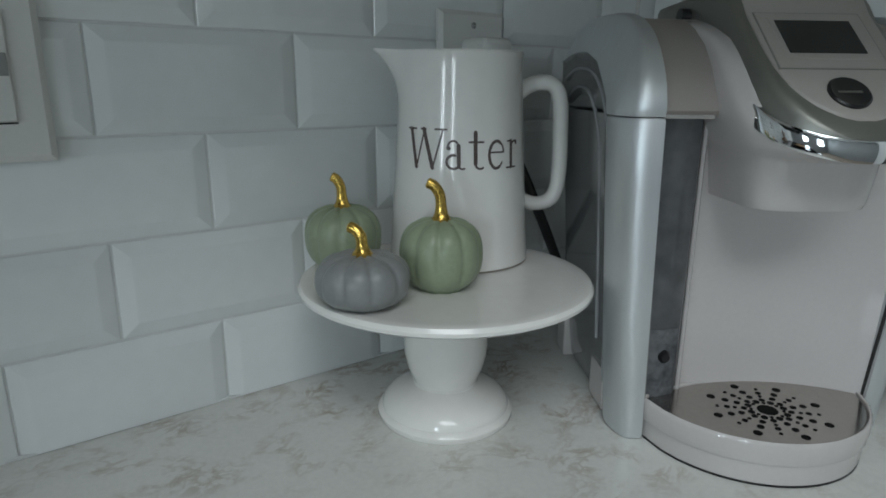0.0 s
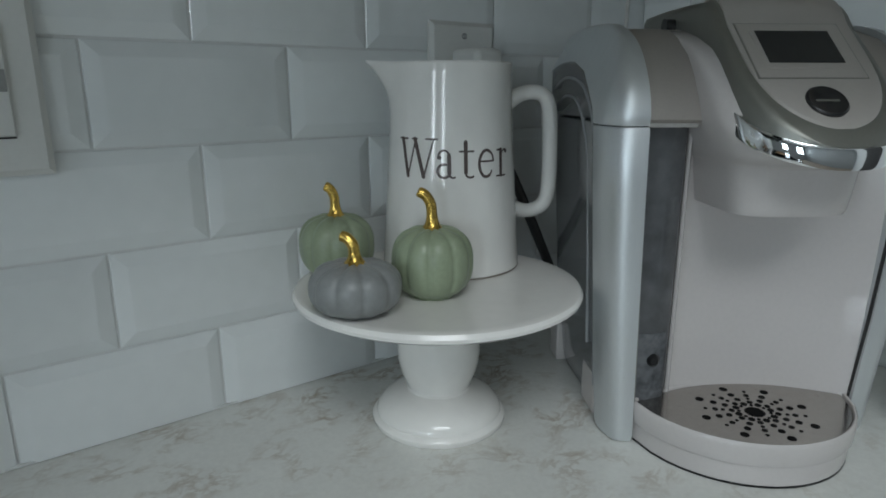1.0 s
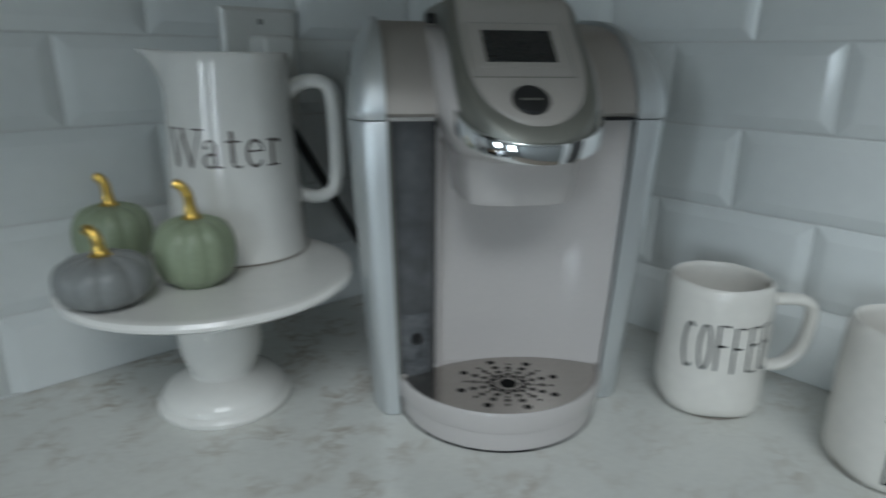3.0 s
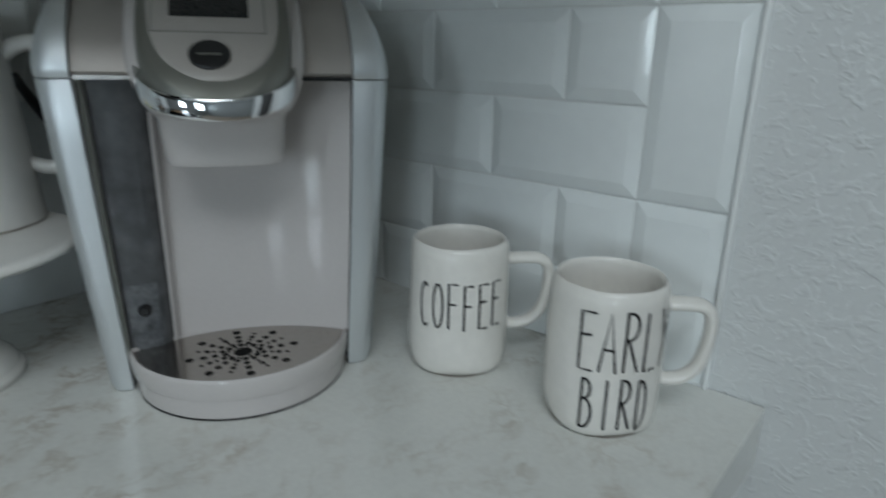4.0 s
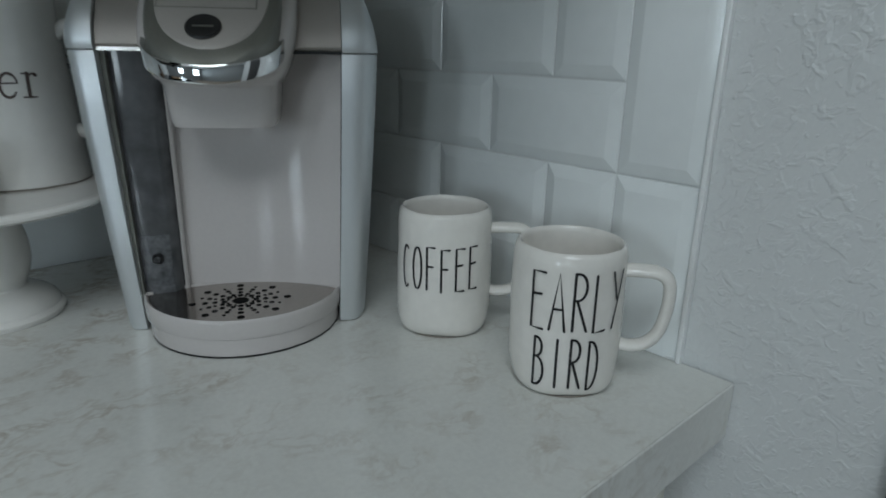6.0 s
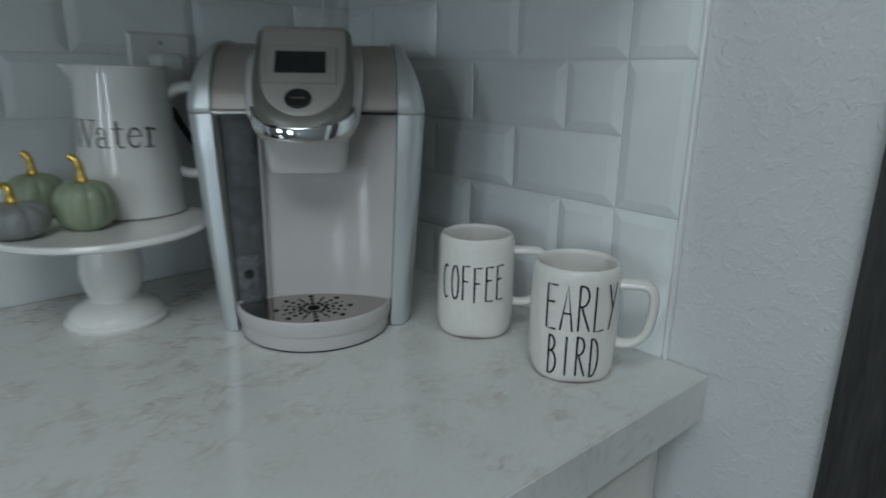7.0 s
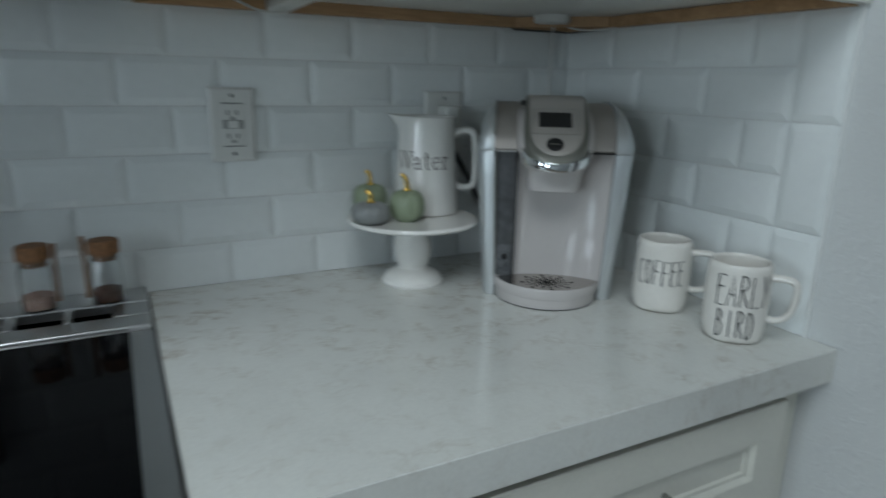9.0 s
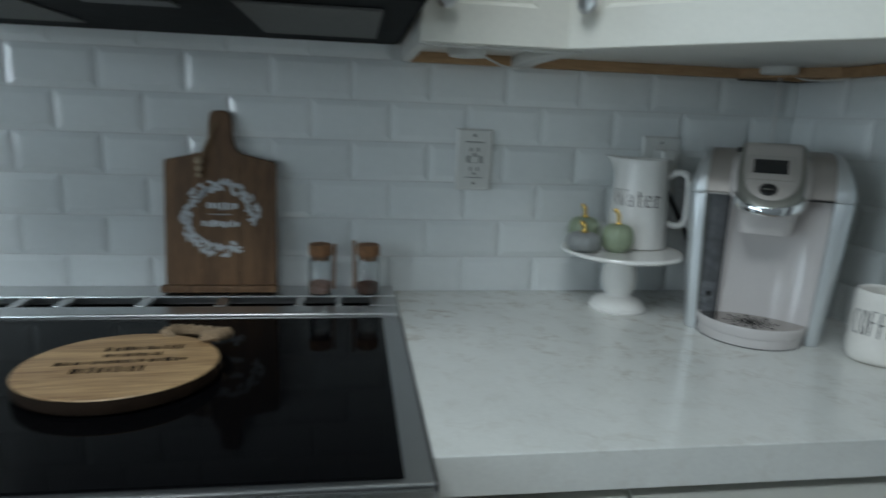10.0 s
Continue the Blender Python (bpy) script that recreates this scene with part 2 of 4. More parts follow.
DARKWOOD = wood_mat("dark_stained_wood", (0.016, 0.0155, 0.016), (0.050, 0.047, 0.046), 2, 0.45, 0.8)
EDGEWHITE = mat("white_edge_sealant", (0.84, 0.85, 0.84), 0.35, vary=0.02)
CORDW = mat("white_cord", (0.70, 0.69, 0.66), 0.45)
GLASS = glass_mat("clear_glass", (0.95, 0.96, 0.96))


# ---- building helpers ----
def mesh_of(name, bm, material, smooth=True, angle=40):
    me = bpy.data.meshes.new(name)
    bmesh.ops.recalc_face_normals(bm, faces=bm.faces)
    crisp = [i for i, e in enumerate(bm.edges) if not e.smooth]
    bm.to_mesh(me)
    bm.free()
    me.materials.append(material)
    if smooth:
        me.polygons.foreach_set("use_smooth", [True] * len(me.polygons))
        me.set_sharp_from_angle(angle=radians(angle))
        for i in crisp:
            me.edges[i].use_edge_sharp = True
    return me


def part(name, bm, material, parent, label="", smooth=True, angle=40):
    """One bmesh as one mesh object under a thing or a part, in the thing's own space."""
    ob = new(name, mesh_of(name, bm, material, smooth, angle))
    ob.parent = parent
    if label:
        ob["label"] = label
    return ob


def thing(name, m, label, category, group="", kind=""):
    ob = new(name)
    ob.empty_display_size = 0.02
    ob.matrix_world = m
    return tagged(ob, label, category, group, kind)


def solid(name, bm, material, m, label, category="", group="", kind="", smooth=True, angle=40):
    ob = new(name, mesh_of(name, bm, material, smooth, angle))
    ob.matrix_world = m
    return tagged(ob, label, category, group, kind)


def box(x0, x1, y0, y1, z0, z1, bevel=0.0, seg=2, bm=None):
    own = bm or bmesh.new()
    tmp = bmesh.new()
    bmesh.ops.create_cube(tmp, size=1.0)
    for v in tmp.verts:
        v.co = Vector((x0 + (v.co.x + .5) * (x1 - x0), y0 + (v.co.y + .5) * (y1 - y0), z0 + (v.co.z + .5) * (z1 - z0)))
    if bevel:
        bmesh.ops.bevel(tmp, geom=tmp.edges[:], offset=bevel, segments=seg, profile=0.5, affect="EDGES")
        for f in tmp.faces:
            if max(abs(c) for c in f.normal) > 0.999:
                for e in f.edges:
                    e.smooth = False
    if bm is None:
        own.free()
        return tmp
    me = bpy.data.meshes.new("tmp")
    tmp.to_mesh(me)
    tmp.free()
    own.from_mesh(me)
    bpy.data.meshes.remove(me)
    return own


def loft(rings, close=True, caps=True, bm=None):
    """Skin over rings of equally many points."""
    bm = bm or bmesh.new()
    rows = [[bm.verts.new(p) for p in r] for r in rings]
    n = len(rows[0])
    for a, b in zip(rows, rows[1:]):
        for i in range(n if close else n - 1):
            j = (i + 1) % n
            bm.faces.new((a[i], a[j], b[j], b[i]))
    if caps and close:
        bm.faces.new(list(reversed(rows[0])))
        bm.faces.new(rows[-1])
    return bm


def lathe(profile, seg=64, warp=None, bm=None):
    """Turn (radius, height) pairs about z; radius 0 ends in a point."""
    bm = bm or bmesh.new()
    rows = []
    for r, z in profile:
        if r < 1e-6:
            rows.append([bm.verts.new((0, 0, z))])
        else:
            ring = []
            for i in range(seg):
                a = 2 * math.pi * i / seg
                rr, dz = warp(a, r, z) if warp else (r, 0)
                ring.append(bm.verts.new((rr * math.cos(a), rr * math.sin(a), z + dz)))
            rows.append(ring)
    for a, b in zip(rows, rows[1:]):
        for i in range(seg):
            j = (i + 1) % seg
            if len(a) == 1:
                bm.faces.new((a[0], b[j], b[i]))
            elif len(b) == 1:
                bm.faces.new((a[i], a[j], b[0]))
            else:
                bm.faces.new((a[i], a[j], b[j], b[i]))
    return bm


def smooth_path(points, steps=8):
    """A rounded line through the points."""
    pts = [Vector(p) for p in points]
    pts = [2 * pts[0] - pts[1]] + pts + [2 * pts[-1] - pts[-2]]
    out = []
    for a, b, c, d in zip(pts, pts[1:], pts[2:], pts[3:]):
        for k in range(steps):
            t = k / steps
            out.append(0.5 * ((2 * b) + (c - a) * t + (2 * a - 5 * b + 4 * c - d) * t * t + (3 * b - a - 3 * c + d) * t ** 3))
    out.append(pts[-2])
    return out


def tube(points, radius, seg=12, flat=1.0, bm=None):
    """A tube along a line; radius may be a list; flat squeezes it across."""
    pts = [Vector(p) for p in points]
    n = len(pts)
    rs = radius if isinstance(radius, (list, tuple)) else [radius] * n
    t0 = (pts[1] - pts[0]).normalized()
    up = t0.orthogonal().normalized() if abs(t0.y) > 0.9 else t0.cross(Vector((0, 1, 0))).normalized()
    rings = []
    for i, p in enumerate(pts):
        t = (pts[min(i + 1, n - 1)] - pts[max(i - 1, 0)]).normalized()
        up = (up - t * up.dot(t)).normalized()
        side = t.cross(up)
        rings.append([p + rs[i] * (up * math.cos(a) + side * math.sin(a) * flat) for a in (2 * math.pi * k / seg for k in range(seg))])
    return loft(rings, bm=bm)


def disc(radius, z0, z1, seg=32, bevel=0.0):
    b = bevel
    return lathe([(0, z0), (radius, z0), (radius, z1 - b), (radius - b, z1), (0, z1)] if b else [(0, z0), (radius, z0), (radius, z1), (0, z1)], seg)


def wrap(bm, radius_at, bearing, lift=0.0004, step=0.0025):
    """Bends a flat sheet (x along, z up) round an upright axis."""
    xs = [v.co.x for v in bm.verts]
    x = min(xs) + step
    while x < max(xs):
        bmesh.ops.bisect_plane(bm, geom=bm.verts[:] + bm.edges[:] + bm.faces[:], plane_co=(x, 0, 0), plane_no=(1, 0, 0))
        x += step
    for v in bm.verts:
        r = radius_at(v.co.z) + lift
        a = bearing + v.co.x / radius_at(v.co.z)
        v.co = Vector((r * math.cos(a), r * math.sin(a), v.co.z))
    return bm


def strokes(lines, width):
    """Flat pen strokes in the xz plane, round-jointed."""
    bm = bmesh.new()
    for line in lines:
        pts = [Vector((x, 0, z)) for x, z in line]
        left, right = [], []
        for i, p in enumerate(pts):
            t = (pts[min(i + 1, len(pts) - 1)] - pts[max(i - 1, 0)]).normalized()
            n = Vector((-t.z, 0, t.x)) * width / 2
            left.append(p + n), right.append(p - n)
        a, b = [bm.verts.new(p) for p in left], [bm.verts.new(p) for p in right]
        for i in range(len(pts) - 1):
            bm.faces.new((a[i], a[i + 1], b[i + 1], b[i]))
        for p in (pts[0], pts[-1]):
            bm.faces.new([bm.verts.new(p + Vector((math.cos(k * math.pi / 4), 0, math.sin(k * math.pi / 4))) * width / 2) for k in range(8)])
    return bm


def arc(cx, cz, rx, rz, a0, a1, n=14):
    return [(cx + rx * math.cos(radians(a0 + (a1 - a0) * i / n)), cz + rz * math.sin(radians(a0 + (a1 - a0) * i / n))) for i in range(n + 1)]


def pen_letter(c, x, z, w, h):
    """Tall thin capital letters as pen strokes, with x, z at the lower left."""
    P = lambda *uv: [(x + a * w, z + b * h) for a, b in uv]
    A = lambda cx, cz, rx, rz, a0, a1: arc(x + cx * w, z + cz * h, rx * w, rz * h, a0, a1)
    return {
        "C": [A(0.55, 0.5, 0.5, 0.5, 60, 300)],
        "O": [A(0.5, 0.5, 0.5, 0.5, 0, 360)],
        "F": [P((0.1, 0), (0.1, 1), (0.9, 1)), P((0.1, 0.55), (0.7, 0.55))],
        "E": [P((0.95, 0), (0.1, 0), (0.1, 1), (0.95, 1)), P((0.1, 0.6), (0.75, 0.62))],
        "A": [P((0, 0), (0.5, 1), (1, 0)), P((0.2, 0.38), (0.8, 0.38))],
        "R": [P((0.1, 0), (0.1, 1)), [(x + .1 * w, z + h)] + A(0.3, 0.77, 0.55, 0.23, 80, -80) + [(x + .1 * w, z + .53 * h)], P((0.3, 0.53), (1, 0))],
        "L": [P((0.1, 1), (0.1, 0), (0.95, 0.02))],
        "Y": [P((0.0, 1), (0.5, 0.5)), P((1.0, 1), (0.2, 0))],
        "B": [P((0.1, 0), (0.1, 1)), [(x + .1 * w, z + h)] + A(0.25, 0.8, 0.5, 0.2, 80, -80), [(x + .1 * w, z + .6 * h)] + A(0.3, 0.3, 0.65, 0.3, 80, -80) + [(x + .1 * w, z)]],
        "I": [P((0.5, 0), (0.5, 1))],
        "D": [P((0.1, 0), (0.1, 1)), [(x + .1 * w, z + h)] + A(0.2, 0.5, 0.75, 0.5, 80, -80) + [(x + .1 * w, z)]],
    }[c]


# ---- the plan ----
TOP = 0.914                  # worktop height
EAST = 0.553                 # tiled end wall
ROW1, RH, PITCH = 0.9868, 0.077, 0.152
TILE_END = -0.598
COUNTER_L, COUNTER_F = -0.289, -0.648
STOVE_L, STOVE_R = -1.052, -0.293
CAB_Z = 1.370                # underside of the wall units


def wall(name, x0, x1, y0, y1, z0, z1, material, label):
    return solid(name, box(x0, x1, y0, y1, z0, z1), material, Matrix(), label, "wall", kind="structure", smooth=False)


wall_north = wall("wall_north", WX - 0.12, EAST + 0.12, 0.0, 0.12, 0, CEIL, GROUT, "white grouted wall behind the bevelled tiles")
wall_east = wall("wall_east_tiled", EAST, EAST + 0.12, TILE_END, 0.0, 0, CEIL, GROUT, "white grouted end wall behind the bevelled tiles")
wall("wall_east", EAST + 0.001, EAST + 0.121, WY, TILE_END, 0, CEIL, DRYWALL, "pale wall with trowelled plaster texture")
floor = solid("floor", box(WX - .12, EAST + .12, WY - .12, .12, -0.1, 0), FLOORM, Matrix(), "brown wooden floor boards", "floor", kind="structure", smooth=False)
# the hole in the ceiling is made up for the overhead fill
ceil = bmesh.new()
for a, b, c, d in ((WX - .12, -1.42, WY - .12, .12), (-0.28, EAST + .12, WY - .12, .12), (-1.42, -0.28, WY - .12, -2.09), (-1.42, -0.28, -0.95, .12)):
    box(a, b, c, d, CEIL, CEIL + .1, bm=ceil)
solid("ceiling", ceil, CEILING, Matrix(), "plain white painted ceiling with a hole made for the added overhead fill", "ceiling", kind="structure", smooth=False)


def wall_with_windows(name, along, at, lo, hi, holes, outward):
    """A wall with real openings; holes are (from, to, sill, head) along it."""
    bm = bmesh.new()
    edge = lo
    def piece(a, b, z0, z1):
        t0, t1 = (at, at + outward) if outward > 0 else (at + outward, at)
        box(t0, t1, a, b, z0, z1, bm=bm) if along == "y" else box(a, b, t0, t1, z0, z1, bm=bm)
    for a, b, s, h in sorted(holes):
        piece(edge, a, 0, CEIL), piece(a, b, 0, s), piece(a, b, h, CEIL)
        edge = b
    piece(edge, hi, 0, CEIL)
    return solid(name, bm, PAINT, Matrix(), "plain painted wall with window openings", "wall", kind="structure", smooth=False)


wall_with_windows("wall_west", "y", WX, WY, 0.0, [(-1.53, -1.07, 1.03, 1.87), (-3.07, -2.43, 0.83, 2.07)], -0.12)
wall("wall_south", WX, EAST + .12, WY - 0.12, WY, 0, CEIL, PAINT, "plain painted wall")


# ---- worktop and base units ----
worktop = thing("worktop", Matrix(), "white quartz worktop with broken grey-brown veins", "worktop")
F = COUNTER_F
top_slab = [(-0.001, TOP - 0.02), (-0.001, TOP), (F + 0.0012, TOP), (F + 0.021, TOP - 0.02)]
apron = [(F + 0.0011, TOP - 0.0001), (F, TOP - 0.0012), (F, TOP - 0.049), (F + 0.001, TOP - 0.05), (F + 0.02, TOP - 0.05), (F + 0.02, TOP - 0.0198)]
part("slab", loft([[(x, y, z) for y, z in top_slab] for x in (COUNTER_L, EAST - 0.001)]), QUARTZ, worktop, smooth=False)
part("front_edge", loft([[(x, y, z) for y, z in apron] for x in (COUNTER_L, EAST - 0.001)]), QUARTZ, worktop, "mitred quartz front edge", smooth=False)


def bar_handle(parent, x, y, z, length):
    """A round bar on two posts, along x, standing off towards -y."""
    h = part("handle", tube([(x - length / 2, y - 0.03, z), (x + length / 2, y - 0.03, z)], 0.006, 16), STEEL, parent, "brushed steel bar handle")
    for s in (-1, 1):
        part("handle_post", tube([(x + s * length * .3, y, z), (x + s * length * .3, y - 0.03, z)], 0.0045, 12), STEEL, h)


def front_panel(name, parent, x0, x1, z0, z1, y, handle=None):
    """A painted front with a sunk field and a stepped moulding."""
    f = 0.054
    def ring(i, d):
        return [(x0 + i, y + d, z0 + i), (x1 - i, y + d, z0 + i), (x1 - i, y + d, z1 - i), (x0 + i, y + d, z1 - i)]
    bm = loft([ring(0, 0.018), ring(0, 0.0015), ring(0.0015, 0.0), ring(f, 0.0), ring(f + 0.006, 0.006), ring(f + 0.012, 0.006), ring(f + 0.014, 0.009)])
    ob = part(name, bm, CABINET, parent, angle=20)
    if handle:
        bar_handle(ob, *handle)
    return ob


def base_unit(x0, x1, label, door_handle=True):
    u = thing("base_cabinet", pose(0, 0, 0), label, "cabinet", "base cabinets")
    part("carcass", box(x0, x1, -0.598, -0.004, 0.10, TOP - 0.052), CABINET, u, smooth=False)
    part("plinth", box(x0, x1, -0.54, -0.02, 0.0, 0.098), CABINET, u, smooth=False)
    cx = (x0 + x1) / 2
    front_panel("drawer_front", u, x0 + 0.002, x1 - 0.002, 0.680, 0.846, -0.636, (cx, -0.636, 0.766, 0.128))
    front_panel("door", u, x0 + 0.002, x1 - 0.002, 0.115, 0.674, -0.636, (cx, -0.636, 0.61, 0.128))
    return u


base_unit(-0.052, 0.483, "cream painted drawer unit with a sunk panel front")
base_unit(COUNTER_L + 0.004, -0.055, "narrow cream painted drawer unit beside the cooker")
solid("filler_strip", box(0.487, EAST - 0.002, -0.606, -0.58, 0.10, TOP - 0.052, 0.001), CABINET, Matrix(), "cream painted filler strip between cabinet and wall", "trim", kind="structure")


# ---- wall units ----
def knob(parent, x, y, z, rz=0):
    bm = lathe([(0, 0), (0.005, 0), (0.005, 0.012), (0.013, 0.016), (0.015, 0.022), (0.011, 0.027), (0, 0.028)], 24)
    bm.transform(pose(x, y, z, 90, 0, rz))
    part("knob", bm, RAIL, parent, "polished metal knob")


left_unit = thing("wall_cabinet", Matrix(), "cream painted wall cabinet with a raw pine batten below", "cabinet", "wall cabinets")
LX0, LX1 = -0.286, -0.060
part("side_panel", box(LX0, LX0 + 0.016, -0.31, -0.003, CAB_Z, 2.1), CABINET_W, left_unit, smooth=False)
part("side_panel", box(LX1 - 0.016, LX1, -0.31, -0.003, CAB_Z, 2.1), CABINET_W, left_unit, smooth=False)
part("bottom_panel", box(LX0 + 0.016, LX1 - 0.016, -0.30, -0.003, CAB_Z + 0.018, CAB_Z + 0.034), CABINET_W, left_unit, smooth=False)
part("top_panel", box(LX0, LX1, -0.31, -0.003, 2.102, 2.118), CABINET_W, left_unit, smooth=False)
part("batten", box(LX0 + 0.016, LX1 - 0.016, -0.024, -0.004, CAB_Z - 0.001, CAB_Z + 0.018), PINE, left_unit, "raw pine batten", smooth=False)
part("front_rail", box(LX0 + 0.016, LX1 - 0.016, -0.31, -0.292, CAB_Z, CAB_Z + 0.034), CABINET_W, left_unit, smooth=False)
d = front_panel("door", left_unit, LX0 + 0.002, LX1 - 0.002, CAB_Z + 0.002, 2.098, -0.33)
knob(d, LX0 + 0.035, -0.33, 1.43)

corner = thing("corner_wall_cabinet", Matrix(), "white painted corner wall cabinet with a diagonal door", "cabinet", "wall cabinets")
CX, CYF = -0.057, -0.312
PX, PY = 0.240, -0.609
outline = [(CX, -0.003), (CX, CYF), (PX, PY), (EAST - 0.003, PY), (EAST - 0.003, -0.003)]
def slab(poly, z0, z1):
    return loft([[(x, y, z0) for x, y in poly], [(x, y, z1) for x, y in poly]])
part("bottom_panel", slab([(CX + .016, -.003), (CX + .016, CYF + .005), (PX + .006, PY + .018), (EAST - .003, PY + .018), (EAST - .003, -.003)], CAB_Z + 0.018, CAB_Z + 0.034), CABINET_W, corner, smooth=False)
part("top_panel", slab(outline, 2.102, 2.118), CABINET_W, corner, smooth=False)
part("side_panel", box(CX, CX + 0.016, CYF, -0.003, CAB_Z, 2.1), CABINET_W, corner, smooth=False)
part("side_panel", box(PX, EAST - 0.003, PY, PY + 0.016, CAB_Z, 2.1), CABINET_W, corner, smooth=False)
part("batten", box(CX + 0.016, EAST - 0.022, -0.024, -0.004, CAB_Z - 0.001, CAB_Z + 0.018), PINE, corner, "raw pine batten", smooth=False)
part("batten", box(EAST - 0.023, EAST - 0.004, PY + 0.017, -0.004, CAB_Z - 0.002, CAB_Z + 0.017), PINE, corner, "raw pine batten", smooth=False)
BX, BY = 0.400, -0.150       # a short pine block cuts the corner between the two battens
part("corner_block", slab([(BX, -0.0245), (BX + 0.020, -0.0245), (EAST - 0.0235, BY + 0.022), (EAST - 0.0235, BY)], CAB_Z - 0.0005, CAB_Z + 0.0178), PINE, corner, "raw pine corner block", smooth=False)
dl = math.hypot(PX - CX, PY - CYF)
door = front_panel("door", corner, 0.004, dl - 0.004, CAB_Z + 0.002, 2.098, -0.020)
door.matrix_basis = pose(CX, CYF, 0, 0, 0, math.degrees(math.atan2(PY - CYF, PX - CX)))
knob(door, 0.04, -0.020, 1.43)


def puck_light(x, y):
    t = thing("puck_light", pose(x, y, CAB_Z + 0.018), "round white under-cabinet puck light, switched off", "lamp", "puck lights")
    part("housing", lathe([(0, 0), (0.034, 0), (0.034, -0.010), (0.031, -0.014), (0.026, -0.014), (0.025, -0.012), (0, -0.012)], 40), PLASTIC, t)
    part("lens", lathe([(0, -0.0125), (0.024, -0.0125), (0.023, -0.0145), (0, -0.0155)], 32), CABINET_W, t)


puck_light(0.440, -0.092)
puck_light(-0.178, -0.110)
solid("white_cable", tube(smooth_path([(0.45, -0.09, CAB_Z + .012), (0.475, -0.05, CAB_Z - .004), (0.492, -0.026, 1.33), (0.497, -0.020, 1.22), (0.50, -0.018, 1.10), (0.505, -0.02, 0.95), (0.49, -0.04, TOP + 0.004)]), 0.0022, 8), CORDW, Matrix(), "thin white lamp cable hanging down the corner tiles", "cable")
solid("white_cable", tube(smooth_path([(0.455, -0.10, CAB_Z + .010), (0.49, -0.09, CAB_Z - .002), (0.515, -0.12, CAB_Z - .006), (0.53, -0.17, CAB_Z - .004)]), 0.002, 8), CORDW, Matrix(), "short white lamp cable under the wall cabinet", "cable")
solid("white_cable", tube(smooth_path([(-0.15, -0.10, CAB_Z + .010), (-0.12, -0.07, CAB_Z + .002), (-0.09, -0.045, CAB_Z - .004), (-0.052, -0.040, CAB_Z - .004), (-0.02, -0.05, CAB_Z + .010)]), 0.002, 8), CORDW, Matrix(), "thin white lamp cable looped below the wall cabinets", "cable")


# ---- cooker hood ----
hood = thing("cooker_hood", Matrix(), "black cooker hood with grey filter panels beneath", "hood")
HZ = 1.398
part("body", box(STOVE_L, -0.288, -0.50, -0.004, HZ, HZ + 0.30, 0.012, 3), HOODM, hood)
for a, b in ((-0.522, -0.340), (-0.995, -0.800)):
    part("filter", box(a, b, -0.425, -0.130, HZ - 0.004, HZ - 0.0005, 0.001), FILTER, hood, "grey metal filter panel")
part("lamp_cover", box(-0.715, -0.600, -0.40, -0.355, HZ - 0.004, HZ - 0.0005, 0.001), HOODLAMP, hood, "dark lamp cover, switched off")
part("front_trim", box(STOVE_L + .01, -0.30, -0.506, -0.5005, HZ + 0.01, HZ + 0.03), STEEL, hood, "steel trim strip")


# ---- cooker ----
cooker = thing("cooker", Matrix(), "slide-in cooker with black ceramic hob and stainless steel frame", "cooker")
part("body", box(STOVE_L, STOVE_R, -0.64, -0.02, 0.02, TOP - 0.018), HOODM, cooker, smooth=False)
hob = part("hob_frame", box(STOVE_L, STOVE_R, -0.700, -0.183, TOP - 0.006, TOP + 0.002, 0.002), HOBSTEEL, cooker, "stainless steel hob frame")
part("glass_top", box(STOVE_L + 0.028, STOVE_R - 0.030, -0.690, -0.190, TOP + 0.0015, TOP + 0.0050, 0.0012), BLACKGLASS, cooker, "glossy black ceramic glass")
part("front_fascia", box(STOVE_L, STOVE_R, -0.735, -0.702, 0.80, TOP + 0.001, 0.006, 3), STEEL, cooker, "stainless steel fascia")
part("oven_door", box(STOVE_L + .01, STOVE_R - .01, -0.70, -0.645, 0.16, 0.79, 0.006), STEEL, cooker)
# vent rail across the back, with slots
slots = [(-1.025, -0.960), (-0.945, -0.888), (-0.870, -0.754), (-0.734, -0.620), (-0.599, -0.480), (-0.464, -0.406), (-0.395, -0.342)]
x = STOVE_L
for a, b in slots + [(STOVE_R, STOVE_R)]:
    part("vent_bar", box(x, a, -0.135, -0.080, TOP + 0.001, TOP + 0.011, 0.002), RAIL, cooker, "stainless steel bar between vent slots")
    x = b
part("vent_front", box(STOVE_L, STOVE_R, -0.182, -0.1355, TOP - 0.004, TOP + 0.0105, 0.004, 3), RAIL, cooker)
part("vent_back", box(STOVE_L, STOVE_R, -0.0795, -0.008, TOP - 0.004, TOP + 0.0125, 0.003, 2), RAIL, cooker)
part("vent_floor", box(STOVE_L, STOVE_R, -0.135, -0.080, TOP - 0.016, TOP - 0.012), BLACK, cooker, smooth=False)
part("edge_strip", box(STOVE_R, STOVE_R + 0.003, -0.70, -0.02, TOP - 0.03, TOP + 0.001), BLACK, cooker, "black rubber edge strip", smooth=False)


